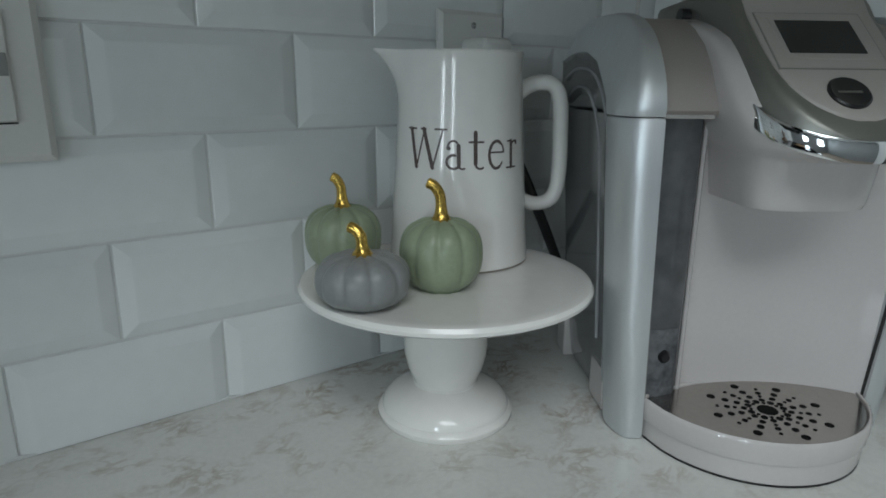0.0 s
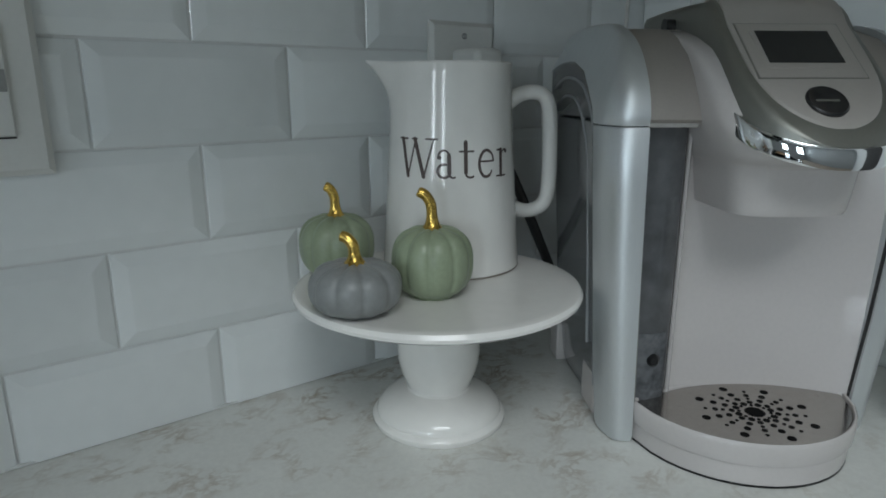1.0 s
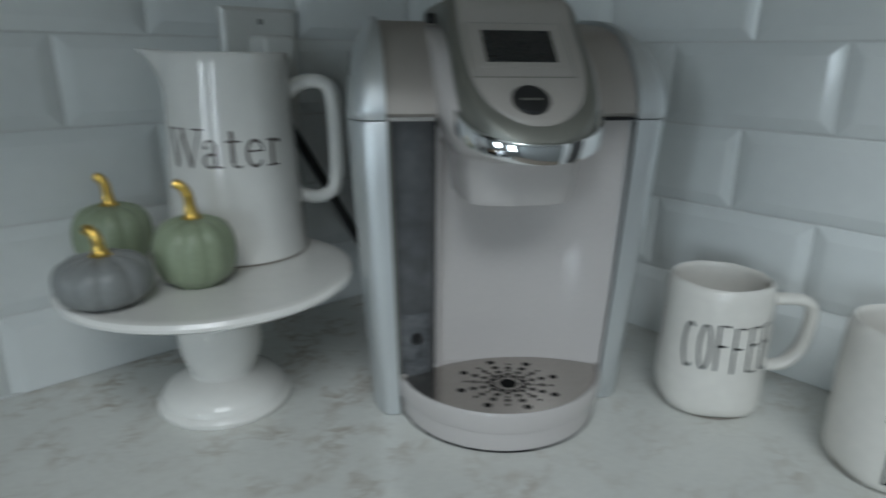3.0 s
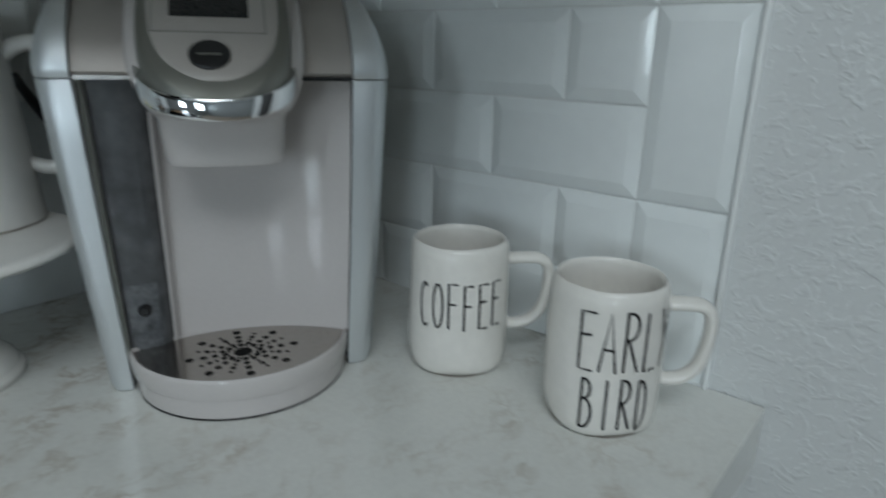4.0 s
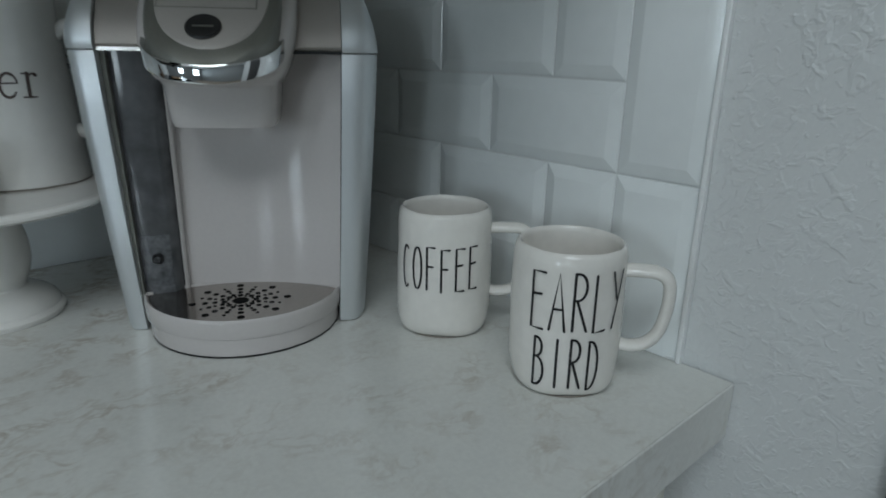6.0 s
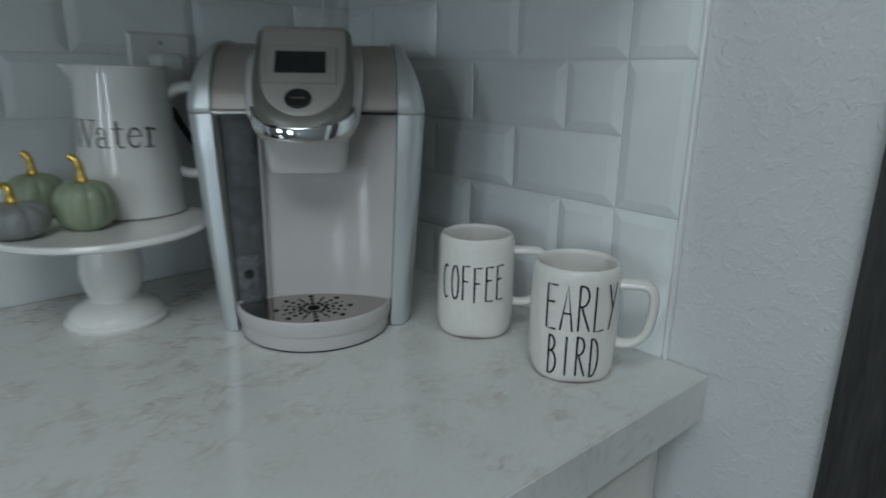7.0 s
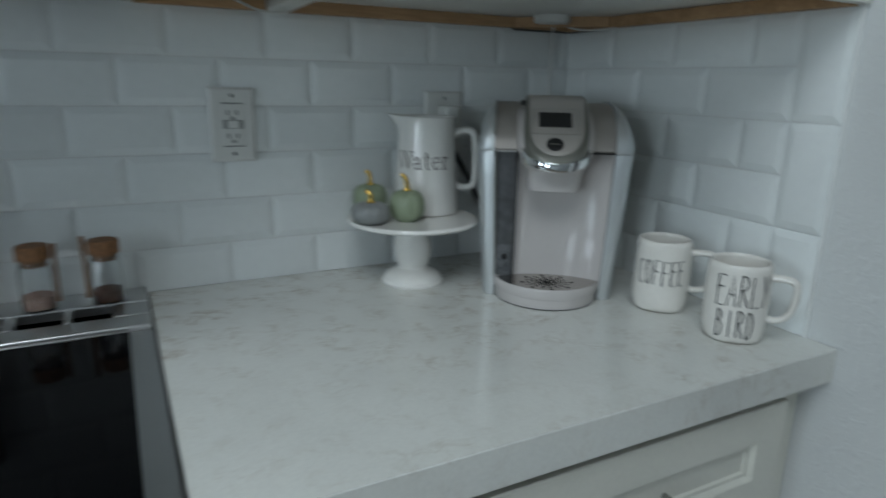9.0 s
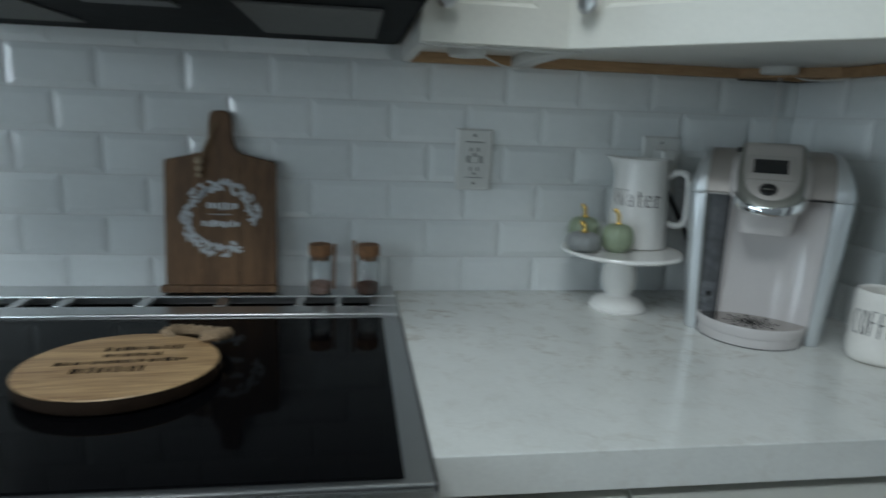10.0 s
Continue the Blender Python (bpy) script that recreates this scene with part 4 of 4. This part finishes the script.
def half_w(v, w=0.0500, start=0.020, end=NOSE):
    return w if v < start else w * math.sqrt(max(0.012, 1 - ((v - start) / (end - start)) ** 2.9))
vs = [-0.140, -0.136, -0.12, -0.10, -0.07, -0.05, -0.040, -0.034, -0.030, -0.026, -0.020, -0.014, -0.008, 0.0, 0.010, 0.020, 0.030, 0.040, 0.048, 0.055, 0.061, 0.066, 0.070, 0.0735, 0.0765, 0.0785, NOSE]
rings = []
for v in vs:
    w, t, b = half_w(v) - 0.0022 * min(1.0, max(0.0, (0.02 - v) / 0.05)), top_h(v), low_h(v)
    e = min(0.006, w * 0.3, (t - b) * 0.45)
    back = 0.006 if v == vs[0] else 0.0
    w -= back * 0.4
    rings.append([L3(-w, v, b), L3(-w, v, t - e), L3(-w + e * .3, v, t - e * .3), L3(-w + e, v, t), L3(0, v, t + 0.0004), L3(w - e, v, t), L3(w - e * .3, v, t - e * .3), L3(w, v, t - e), L3(w, v, b), L3(0, v, b)])
head_part = part("head", loft(rings), DARKSILVER, cm, "warm silver brewing head", angle=45)
rings = []
for v in [-0.036, -0.034, -0.030, -0.026, -0.020, -0.014, -0.008, 0.0, 0.010, 0.020, 0.030, 0.038, 0.045, 0.051, 0.056, 0.060, 0.0635, 0.0660, 0.0685, 0.0702, 0.0712]:
    w = half_w(v, 0.0424, 0.014, 0.0715)
    rings.append([L3(-w, v, top_h(v) - 0.002), L3(-w, v, top_h(v) + 0.0012), L3(-w + min(.0015, w * .2), v, top_h(v) + 0.0022), L3(w - min(.0015, w * .2), v, top_h(v) + 0.0022), L3(w, v, top_h(v) + 0.0012), L3(w, v, top_h(v) - 0.002)])
face = part("face_plate", loft(rings), CREAMFACE, head_part, "cream control face")
slope = math.degrees(math.atan(0.9))
def on_face(u, v, lift=0.0):
    """A pose on the sloping face: x across, y up the slope, z out of it."""
    return pose(u, -v, top_h(v) + 0.0022 + lift, slope, 0, 0)
bez = box(-0.0385, 0.0325, -0.0295, 0.0235, -0.001, 0.0007, 0.0006)
bez.transform(on_face(0.0, 0.019))
part("screen_bezel", bez, CREAMFACE, face)
groove = box(-0.0393, 0.0333, -0.0303, 0.0243, -0.001, 0.0003, 0.0003)
groove.transform(on_face(0.0, 0.019))
part("bezel_groove", groove, DARKSILVER, face, "fine dark line round the screen bezel", smooth=False)
bz2 = box(-0.0315, 0.0265, -0.0215, 0.0185, 0.0004, 0.0011, 0.0004)
bz2.transform(on_face(0.0, 0.019))
part("screen_frame", bz2, CREAMFACE, face)
sc = box(-0.0280, 0.0225, -0.0165, 0.0150, 0.0008, 0.0016, 0.0003)
sc.transform(on_face(0.0, 0.019))
part("screen", sc, SCREEN, face, "dark switched-off screen")
bt = lathe([(0, -0.001), (0.0130, -0.001), (0.0130, 0.0012), (0.0118, 0.0022), (0.0100, 0.0016), (0, 0.0008)], 40)
bt.transform(on_face(-0.0035, 0.0570))
button = part("button", bt, BLACK, face, "glossy black round button")
lg = box(-0.0075, 0.0075, -0.0008, 0.0008, 0.0012, 0.0016)
lg.transform(on_face(-0.0035, 0.0570))
part("button_mark", lg, DARKSILVER, button, smooth=False)

# chrome band round the nose
path = []
for k in range(41):
    a = math.pi * k / 40
    u, c = -math.cos(a), math.sin(a)
    v = 0.034 + (NOSE + 0.0015 - 0.034) * c ** 0.8
    path.append((u * 0.0500, v, 0.2235 + 0.46 * (NOSE - v)))
rings = []
for i, (u, v, h) in enumerate(path):
    a, b = path[max(0, i - 1)], path[min(40, i + 1)]
    t = Vector((b[0] - a[0], b[1] - a[1], 0)).normalized()
    n = Vector((-t.y, t.x, 0))
    hh = 0.0128
    rings.append([L3(u + n.x * d, v + n.y * d, h + z) for d, z in ((0.0020, 0), (0.0024, hh * .12), (0.0025, hh * .5), (0.0024, hh * .88), (0.0018, hh), (-0.004, hh), (-0.004, 0))])
part("chrome_band", loft(rings), CHROME, head_part, "polished chrome band", angle=50)

# inner housing and spout below the head
rings = []
for h, w, side, front, sq in ((0.312, 0.0585, -0.064, -0.052, .6), (0.305, 0.0600, -0.040, -0.026, .6), (0.296, 0.0605, -0.018, 0.000, .6), (0.286, 0.0605, -0.006, 0.016, .6), (0.275, 0.0605, 0.0025, 0.030, .6), (0.262, 0.0600, 0.0100, 0.044, .6), (0.250, 0.0585, 0.0135, 0.055, .55),
                              (0.240, 0.0550, 0.0100, 0.064, .5), (0.2300, 0.0510, 0.0040, 0.066, .45), (0.2250, 0.0485, 0.0000, 0.062, .42), (0.2225, 0.0460, -0.004, 0.055, .38), (0.2190, 0.0440, -0.006, 0.0495, .33), (0.205, 0.0425, -0.008, 0.0475, .30), (0.191, 0.0410, -0.008, 0.0455, .30), (0.1872, 0.0400, -0.009, 0.0435, .30), (0.1865, 0.0372, -0.010, 0.040, .30)):
    back = -0.030 if h < 0.252 else side - 0.012
    ring = [L3(-w, back, h)]
    for k in range(25):
        a = math.pi * k / 24
        ring.append(L3(-w * math.copysign(abs(math.cos(a)) ** 0.72, math.cos(a)), side + (front - side) * math.sin(a) ** sq, h))
    ring.append(L3(w, back, h))
    rings.append(ring)
part("spout_housing", loft(rings), CREAM, cm, "cream spout housing", angle=45)
part("spout_pivot", tube([L3(-0.055, -0.075, 0.3165), L3(-0.020, -0.075, 0.3165)], 0.006, 12), BLACK, cm, "black hinge")

# drip tray
def lens(scale, grow=0.0, back=-0.026, n=24):
    pts = []
    for k in range(n + 1):
        u = -0.0865 + 0.173 * k / n
        R, c = 0.0882, -0.0172
        v = c + math.sqrt(max(0, R * R - u * u))
        pts.append((u, v))
    for k in range(1, n):
        u = 0.0865 - 0.173 * k / n
        pts.append((u, back * (1 - (u / 0.0865) ** 2)))
    cv = 0.02
    return [(u * (scale) + math.copysign(grow, u) * min(1, abs(u) / .03), cv + (v - cv) * scale) for u, v in pts]
def tray_ring(scale, h, back=-0.020):
    return [L3(u, v, h) for u, v in lens(scale, 0, back)]
tray = part("drip_tray", loft([tray_ring(0.955, 0.0016, -0.026), tray_ring(0.968, 0.0018, -0.026), tray_ring(0.974, 0.0034, -0.026), tray_ring(0.984, 0.0170, -0.026), tray_ring(1.004, 0.0176, -0.026), tray_ring(1.012, 0.0186, -0.026), tray_ring(1.020, 0.0270, -0.026), tray_ring(1.020, 0.0315, -0.026), tray_ring(1.014, 0.0338, -0.026), tray_ring(1.000, 0.0350, -0.026), tray_ring(0.984, 0.0345, -0.026), tray_ring(0.974, 0.0305, -0.026)]), CREAM, cm, "glossy cream drip tray", angle=35)
# the black foot also draws the contact shadow line under the tray
part("tray_foot_shadow", loft([tray_ring(0.972, 0.0002, -0.026), tray_ring(0.972, 0.0013, -0.026)]), BLACK, tray, "black foot with the tray's contact shadow in its colour")
plate = part("drip_plate", loft([tray_ring(0.970, 0.0305, -0.026), tray_ring(0.970, 0.0325, -0.026), tray_ring(0.962, 0.0331, -0.026)]), PLATE, tray, "polished steel drip plate", angle=30)
holes = [(0, 0, 0.0072, 1.0)]
LONG = ((0.0135, 0.0025), (0.0215, 0.0023), (0.0300, 0.0025), (0.0405, 0.0031))
SHORT = ((0.0115, 0.0013), (0.0165, 0.0022), (0.0230, 0.0014), (0.0285, 0.0021), (0.0355, 0.0014))
for k in range(16):
    a = 2 * math.pi * (k + 0.35) / 16
    for r, size in (LONG if k % 2 == 0 else SHORT):
        holes.append((r * math.cos(a), r * math.sin(a), size, 1.0))
# flat black discs lie on the plate; the holes' darkness is their colour
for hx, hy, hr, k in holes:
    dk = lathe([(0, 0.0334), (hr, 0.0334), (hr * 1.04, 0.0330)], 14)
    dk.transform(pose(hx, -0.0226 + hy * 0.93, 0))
    part("drip_hole_disc", dk, HOLE, plate)


# power cord to the socket behind the jug
to_local = cm.matrix_world.inverted()
cb = tube(smooth_path([(0.252, -0.046, 1.150), (0.258, -0.064, 1.128), (0.272, -0.070, 1.100), (0.304, -0.069, 1.047), (0.338, -0.066, 0.990), (0.365, -0.066, 0.940), (0.385, -0.08, 0.9195), (0.405, -0.10, 0.9195)]), 0.0045, 10, 1.35)
cb.transform(to_local)
cord = part("power_cord", cb, BLACK, cm, "black power cord")
pb = box(0.238, 0.272, -0.054, -0.014, 1.176, 1.220, 0.006, 3)
pb.transform(to_local)
part("power_plug", pb, PLASTIC, cord, "cream power plug")


# ---- chopping board stand with a painted wreath ----
bw = thing("wooden_board", pose(-0.622, -0.0455, TOP + 0.0127, -6.5, 0, 0), "dark walnut board with a white painted wreath, leaning on the tiles", "board")
half = 0.101
prof = [(-half, 0.0), (half, 0.0), (half, 0.242), (half - 0.004, 0.248), (half - 0.030, 0.2535), (0.036, 0.262), (0.026, 0.272), (0.0215, 0.290), (0.0205, 0.318), (0.0185, 0.333), (0.010, 0.340)]
prof += [(-x, z) for x, z in reversed(prof) if x > 0 and z > 0.001]
rings = [[(x * k, y, 0.12 + (z - 0.12) * k) for x, z in prof] for y, k in ((0.008, 0.985), (0.006, 1.0), (-0.006, 1.0), (-0.008, 0.985))]
part("board", loft(rings), WALNUT, bw, angle=30)
for k in (-0.034, 0.034):
    part("groove", box(k - 0.0006, k + 0.0006, -0.0086, -0.0081, 0.002, 0.245), BARK, bw, smooth=False)
part("ledge", box(-half - 0.004, half + 0.004, -0.030, -0.0085, 0.001, 0.014, 0.002), WALNUT, bw, "walnut ledge")
wr = bmesh.new()
rnd = random.Random(5)
for k in range(150):
    a = radians(300) - 2 * math.pi * 0.86 * k / 149
    rr = 0.062 + rnd.uniform(-0.010, 0.010)
    cx, cz, tilt, ln = rr * math.cos(a), 0.140 + rr * math.sin(a), a + rnd.uniform(-0.3, 1.8), rnd.uniform(0.010, 0.017)
    ax, sx = Vector((math.cos(tilt), 0, math.sin(tilt))) * ln / 2, Vector((-math.sin(tilt), 0, math.cos(tilt))) * ln / 3.6
    c = Vector((cx, -0.0085, cz))
    wr.faces.new([wr.verts.new(p) for p in (c - ax, c - ax * .2 + sx, c + ax, c - ax * .2 - sx)])
tagged(part("wreath", wr, WHITEPAINT, bw, smooth=False), "white painted wreath of small leaves", kind="stuff")
for z, w, tall in ((0.163, 0.050, 0.0085), (0.147, 0.044, 0.0012), (0.129, 0.070, 0.0075)):
    x = -w / 2
    while x < w / 2:
        k = rnd.uniform(0.0045, 0.0085)
        part("painted_mark", box(x, x + k, -0.0087, -0.0083, z - tall * rnd.uniform(0.5, 1.0), z + tall * rnd.uniform(0.5, 1.0)), WHITEPAINT, bw, smooth=False)
        x += k + rnd.uniform(0.001, 0.0028)
part("tag_cord", tube(smooth_path([(-0.006, -0.009, 0.318), (-0.018, -0.012, 0.29), (-0.030, -0.013, 0.262), (-0.038, -0.012, 0.236)]), 0.0022, 8), ROPE, bw, "thin jute cord")
for z, r in ((0.246, 0.0075), (0.232, 0.0065), (0.220, 0.0055)):
    part("bead", lathe([(0, -r), (r * .7, -r * .7), (r, 0), (r * .7, r * .7), (0, r)], 16), BEAD, bw, "pale wooden bead").location = (-0.037, -0.016, z)


# ---- corked spice jars ----
def jar(x, filling, level, label, side=1, tall=0.098):
    t = thing("spice_jar", pose(x, -0.062, TOP + 0.0127), label, "jar", "spice jars")
    part("glass", lathe([(0, 0), (0.020, 0), (0.0225, 0.002), (0.0225, 0.060), (0.020, 0.066), (0.0185, 0.070), (0.0185, 0.076), (0.0170, 0.076), (0.0170, 0.069), (0.0207, 0.060), (0.0207, 0.003), (0, 0.0025)], 40), GLASS, t, "clear glass body")
    part("filling", lathe([(0, 0.003), (0.0203, 0.003), (0.0203, level), (0.012, level + 0.003), (0, level + 0.001)], 32), filling, t)
    part("cork", lathe([(0, 0.066), (0.0165, 0.066), (0.0172, 0.076), (0.0215, 0.0765), (0.0220, 0.079), (0.0220, 0.094), (0.0205, 0.097), (0, 0.0975)], 32), CORK, t, "rust brown cork stopper")
    part("spoon", tube(smooth_path([(side * 0.0262, -0.004, 0.010), (side * 0.0265, -0.004, 0.05), (side * 0.0268, -0.004, 0.085), (side * 0.0272, -0.004, tall)]), [0.0030] * 16 + [0.0036] * 9, 10), CORK, t, "small wooden spoon")
    return t


jar(-0.437, SALT, 0.022, "clear glass jar of pink salt with a cork")
jar(-0.346, SPICE, 0.020, "clear glass jar of brown spice with a cork", -1, 0.105)


# ---- round board on the hob ----
rb = thing("round_board", pose(-0.673, -0.436, TOP + 0.0052, 0, 0, 5), "round wooden serving board with a rope loop on the hob", "board")
OVAL = Matrix.Diagonal((1.03, 0.94, 1, 1))
bm = lathe([(0, 0.0), (0.112, 0.0), (0.118, 0.004), (0.1195, 0.012), (0.118, 0.0205)], 80)
bm.transform(OVAL)
part("board", bm, BARK, rb, "dark bark-brown rim")
bm = lathe([(0.118, 0.0207), (0.1165, 0.0222), (0, 0.0225)], 80)
bm.transform(OVAL)
part("top_face", bm, ACACIA, rb, "pale grained acacia top")
rng = random.Random(5)
for x0, x1, y, tall in ((-0.030, 0.066, 0.050, 0.0085), (-0.026, 0.046, 0.027, 0.0070), (-0.078, 0.080, 0.004, 0.0068), (-0.052, 0.034, -0.022, 0.0100)):
    xx = x0
    while xx < x1:
        w = rng.uniform(0.0035, 0.0085)
        k = tall * rng.uniform(0.65, 1.0)
        part("burnt_mark", box(xx, xx + w, y - k, y + k * rng.uniform(0.5, 1.0), 0.0223, 0.0229), BARK, rb, smooth=False)
        xx += w + rng.uniform(0.0022, 0.0055)
rope = bmesh.new()
loop = smooth_path([(0.045, 0.092, 0.016), (0.034, 0.112, 0.018), (0.050, 0.134, 0.016), (0.082, 0.130, 0.014), (0.112, 0.106, 0.018), (0.124, 0.080, 0.026), (0.108, 0.060, 0.029), (0.094, 0.064, 0.027)], 6)
for ph in (0, 2.1, 4.2):
    pts = []
    for i, p in enumerate(loop):
        a = i * 0.8 + ph
        pts.append(p + Vector((0.0042 * math.cos(a), 0.0042 * math.sin(a) * .6, 0.0042 * math.sin(a) + 0.003)))
    tube(pts, 0.0046, 7, bm=rope)
part("rope_loop", rope, ROPE, rb, "twisted jute rope loop")


# ---- dark wooden panel on the end wall ----
dp = thing("wall_panel", pose(EAST, -0.760, 0.715), "dark stained wooden panel hung on the plaster wall", "wall panel")
for k in range(4):
    y1 = -0.0005 - 0.14 * k
    part("plank", box(-0.014, -0.001, y1 - 0.139, y1, 0.0, 1.25, 0.0012), DARKWOOD, dp, angle=30)
pull = lathe([(0, 0), (0.020, 0.0), (0.018, 0.003), (0, 0.005)], 24)
pull.transform(Matrix.Diagonal((0.5, 1, 1, 1)))
pull.transform(pose(-0.014, -0.074, 0.062, 0, -90, 0))
part("finger_pull", pull, STEEL, dp, "pale metal oval")


# ---- windows seen only in reflections ----
def window(name, m, w, h):
    t = new(name)
    t.matrix_world = m
    tagged(t, "white framed window with crossed bars", "window", kind="structure")
    for x0, x1, z0, z1 in ((-w / 2, -w / 2 + .05, 0, h), (w / 2 - .05, w / 2, 0, h), (-w / 2 + .05, w / 2 - .05, 0, .05), (-w / 2 + .05, w / 2 - .05, h - .05, h), (-.015, .015, .05, h - .05), (-w / 2 + .05, -.0155, h / 2 - .015, h / 2 + .015), (.0155, w / 2 - .05, h / 2 - .015, h / 2 + .015)):
        part("window_frame", box(x0, x1, -.03, .03, z0, z1), PLASTIC, t, smooth=False)
    return t


window("window_1", pose(WX + 0.05, -1.30, 1.03, 0, 0, 90), 0.46, 0.84)
window("window_2", pose(WX + 0.05, -2.75, 0.83, 0, 0, 90), 0.64, 1.24)


# ---- wall tiles, each one a piece ----
TILE_MESH = {}


def tile_mesh(w, h, flat):
    """A glazed tile with bevelled margins; flat names the cut sides that have none."""
    key = (round(w, 4), round(h, 4), flat)
    if key not in TILE_MESH:
        g, m = 0.0009, 0.0115
        i = {c: (0.0004 if c in flat else m) for c in "lrbt"}
        def ring(k, d):
            return [(g + i["l"] * k, d, g + i["b"] * k), (w - g - i["r"] * k, d, g + i["b"] * k), (w - g - i["r"] * k, d, h - g - i["t"] * k), (g + i["l"] * k, d, h - g - i["t"] * k)]
        TILE_MESH[key] = mesh_of("tile", loft([ring(0, 0.0008), ring(0.0, -0.0005), ring(0.05, -0.0010), ring(0.92, -0.0040), ring(1.06, -0.0043)]), TILE, True, 14)
    return TILE_MESH[key]


rt = random.Random(3)


def lay_tile(parent, x0, x1, z0, z1, flat, end=False):
    if x1 - x0 < 0.012 or z1 - z0 < 0.008:
        return
    ob = new("tile", tile_mesh(x1 - x0, z1 - z0, flat))
    ob.parent = parent
    jig = Euler((rt.gauss(0, .0025), rt.gauss(0, .0008), rt.gauss(0, .0018)))
    if end:
        ob.matrix_basis = Matrix.LocRotScale((EAST - 0.0004, -x0, z0), jig, None) @ pose(0, 0, 0, 0, 0, -90)
    else:
        ob.matrix_basis = Matrix.LocRotScale((x0, -0.0004, z0), jig, None)


for x0, x1, y0, y1 in ((COUNTER_L, EAST - 0.006, -0.0040, -0.0006), (EAST - 0.0040, EAST - 0.0006, TILE_END, -0.0045)):
    solid("sealant_trim", box(x0, x1, y0, y1, TOP, TOP + 0.0022, 0.0008), GROUT, Matrix(), "white sealant bead between tiles and worktop", "trim", kind="structure")
solid("edge_trim", box(EAST - 0.0062, EAST + 0.0004, -0.6035, -0.5990, TOP, CAB_Z + 0.20, 0.0012), EDGEWHITE, Matrix(), "white sealant strip along the end of the tiles", "trim", kind="structure")
# thin dark strips stand just proud of the tiles on both corner walls
for x0, x1, y0, y1 in ((0.410, 0.545, -0.0078, -0.0046), (0.5452, 0.5484, -0.103, -0.0079)):
    solid("corner_strip_trim", box(x0, x1, y0, y1, 1.3650, 1.3688, 0.0008), CORNERSTRIP, Matrix(), "thin dark strip across the top of the corner tiles", "trim", kind="structure")
# long wall: running bond, the lowest course cut at the worktop
for k in range(8):
    z1 = ROW1 + RH * k
    z0 = TOP - 0.0006 if k == 0 else z1 - RH
    off = 0.0 if k % 2 == 0 else PITCH / 2
    m = -9
    while off + m * PITCH < EAST:
        a, b = off + m * PITCH, off + (m + 1) * PITCH
        flat = "b" if k == 0 else ""
        if b > EAST - 0.0006:
            b, flat = EAST - 0.0005, flat + "r"
        if k < 6 or b < -0.20:
            lay_tile(wall_north, a, b, z0, z1, flat)
        m += 1
# end wall: courses end at a column of upright tiles; x runs from the corner towards the room
for k in range(6):
    z1 = ROW1 + RH * k
    z0 = TOP - 0.0006 if k == 0 else z1 - RH
    end = 0.522
    b = end
    step = PITCH if k % 2 == 0 else PITCH / 2
    while b > 0.0052:
        a = max(0.0052, b - step)
        flat = ("b" if k == 0 else "") + ("l" if a <= 0.0053 else "")
        lay_tile(wall_east, a, b, z0, z1, flat, True)
        b, step = a, PITCH
for z0, z1 in ((TOP - 0.0006, ROW1 + RH), (ROW1 + RH, ROW1 + 3 * RH), (ROW1 + 3 * RH, ROW1 + 5 * RH)):
    lay_tile(wall_east, 0.522, 0.522 + 0.0765, z0, z1, "b" if z0 < 0.93 else "", True)
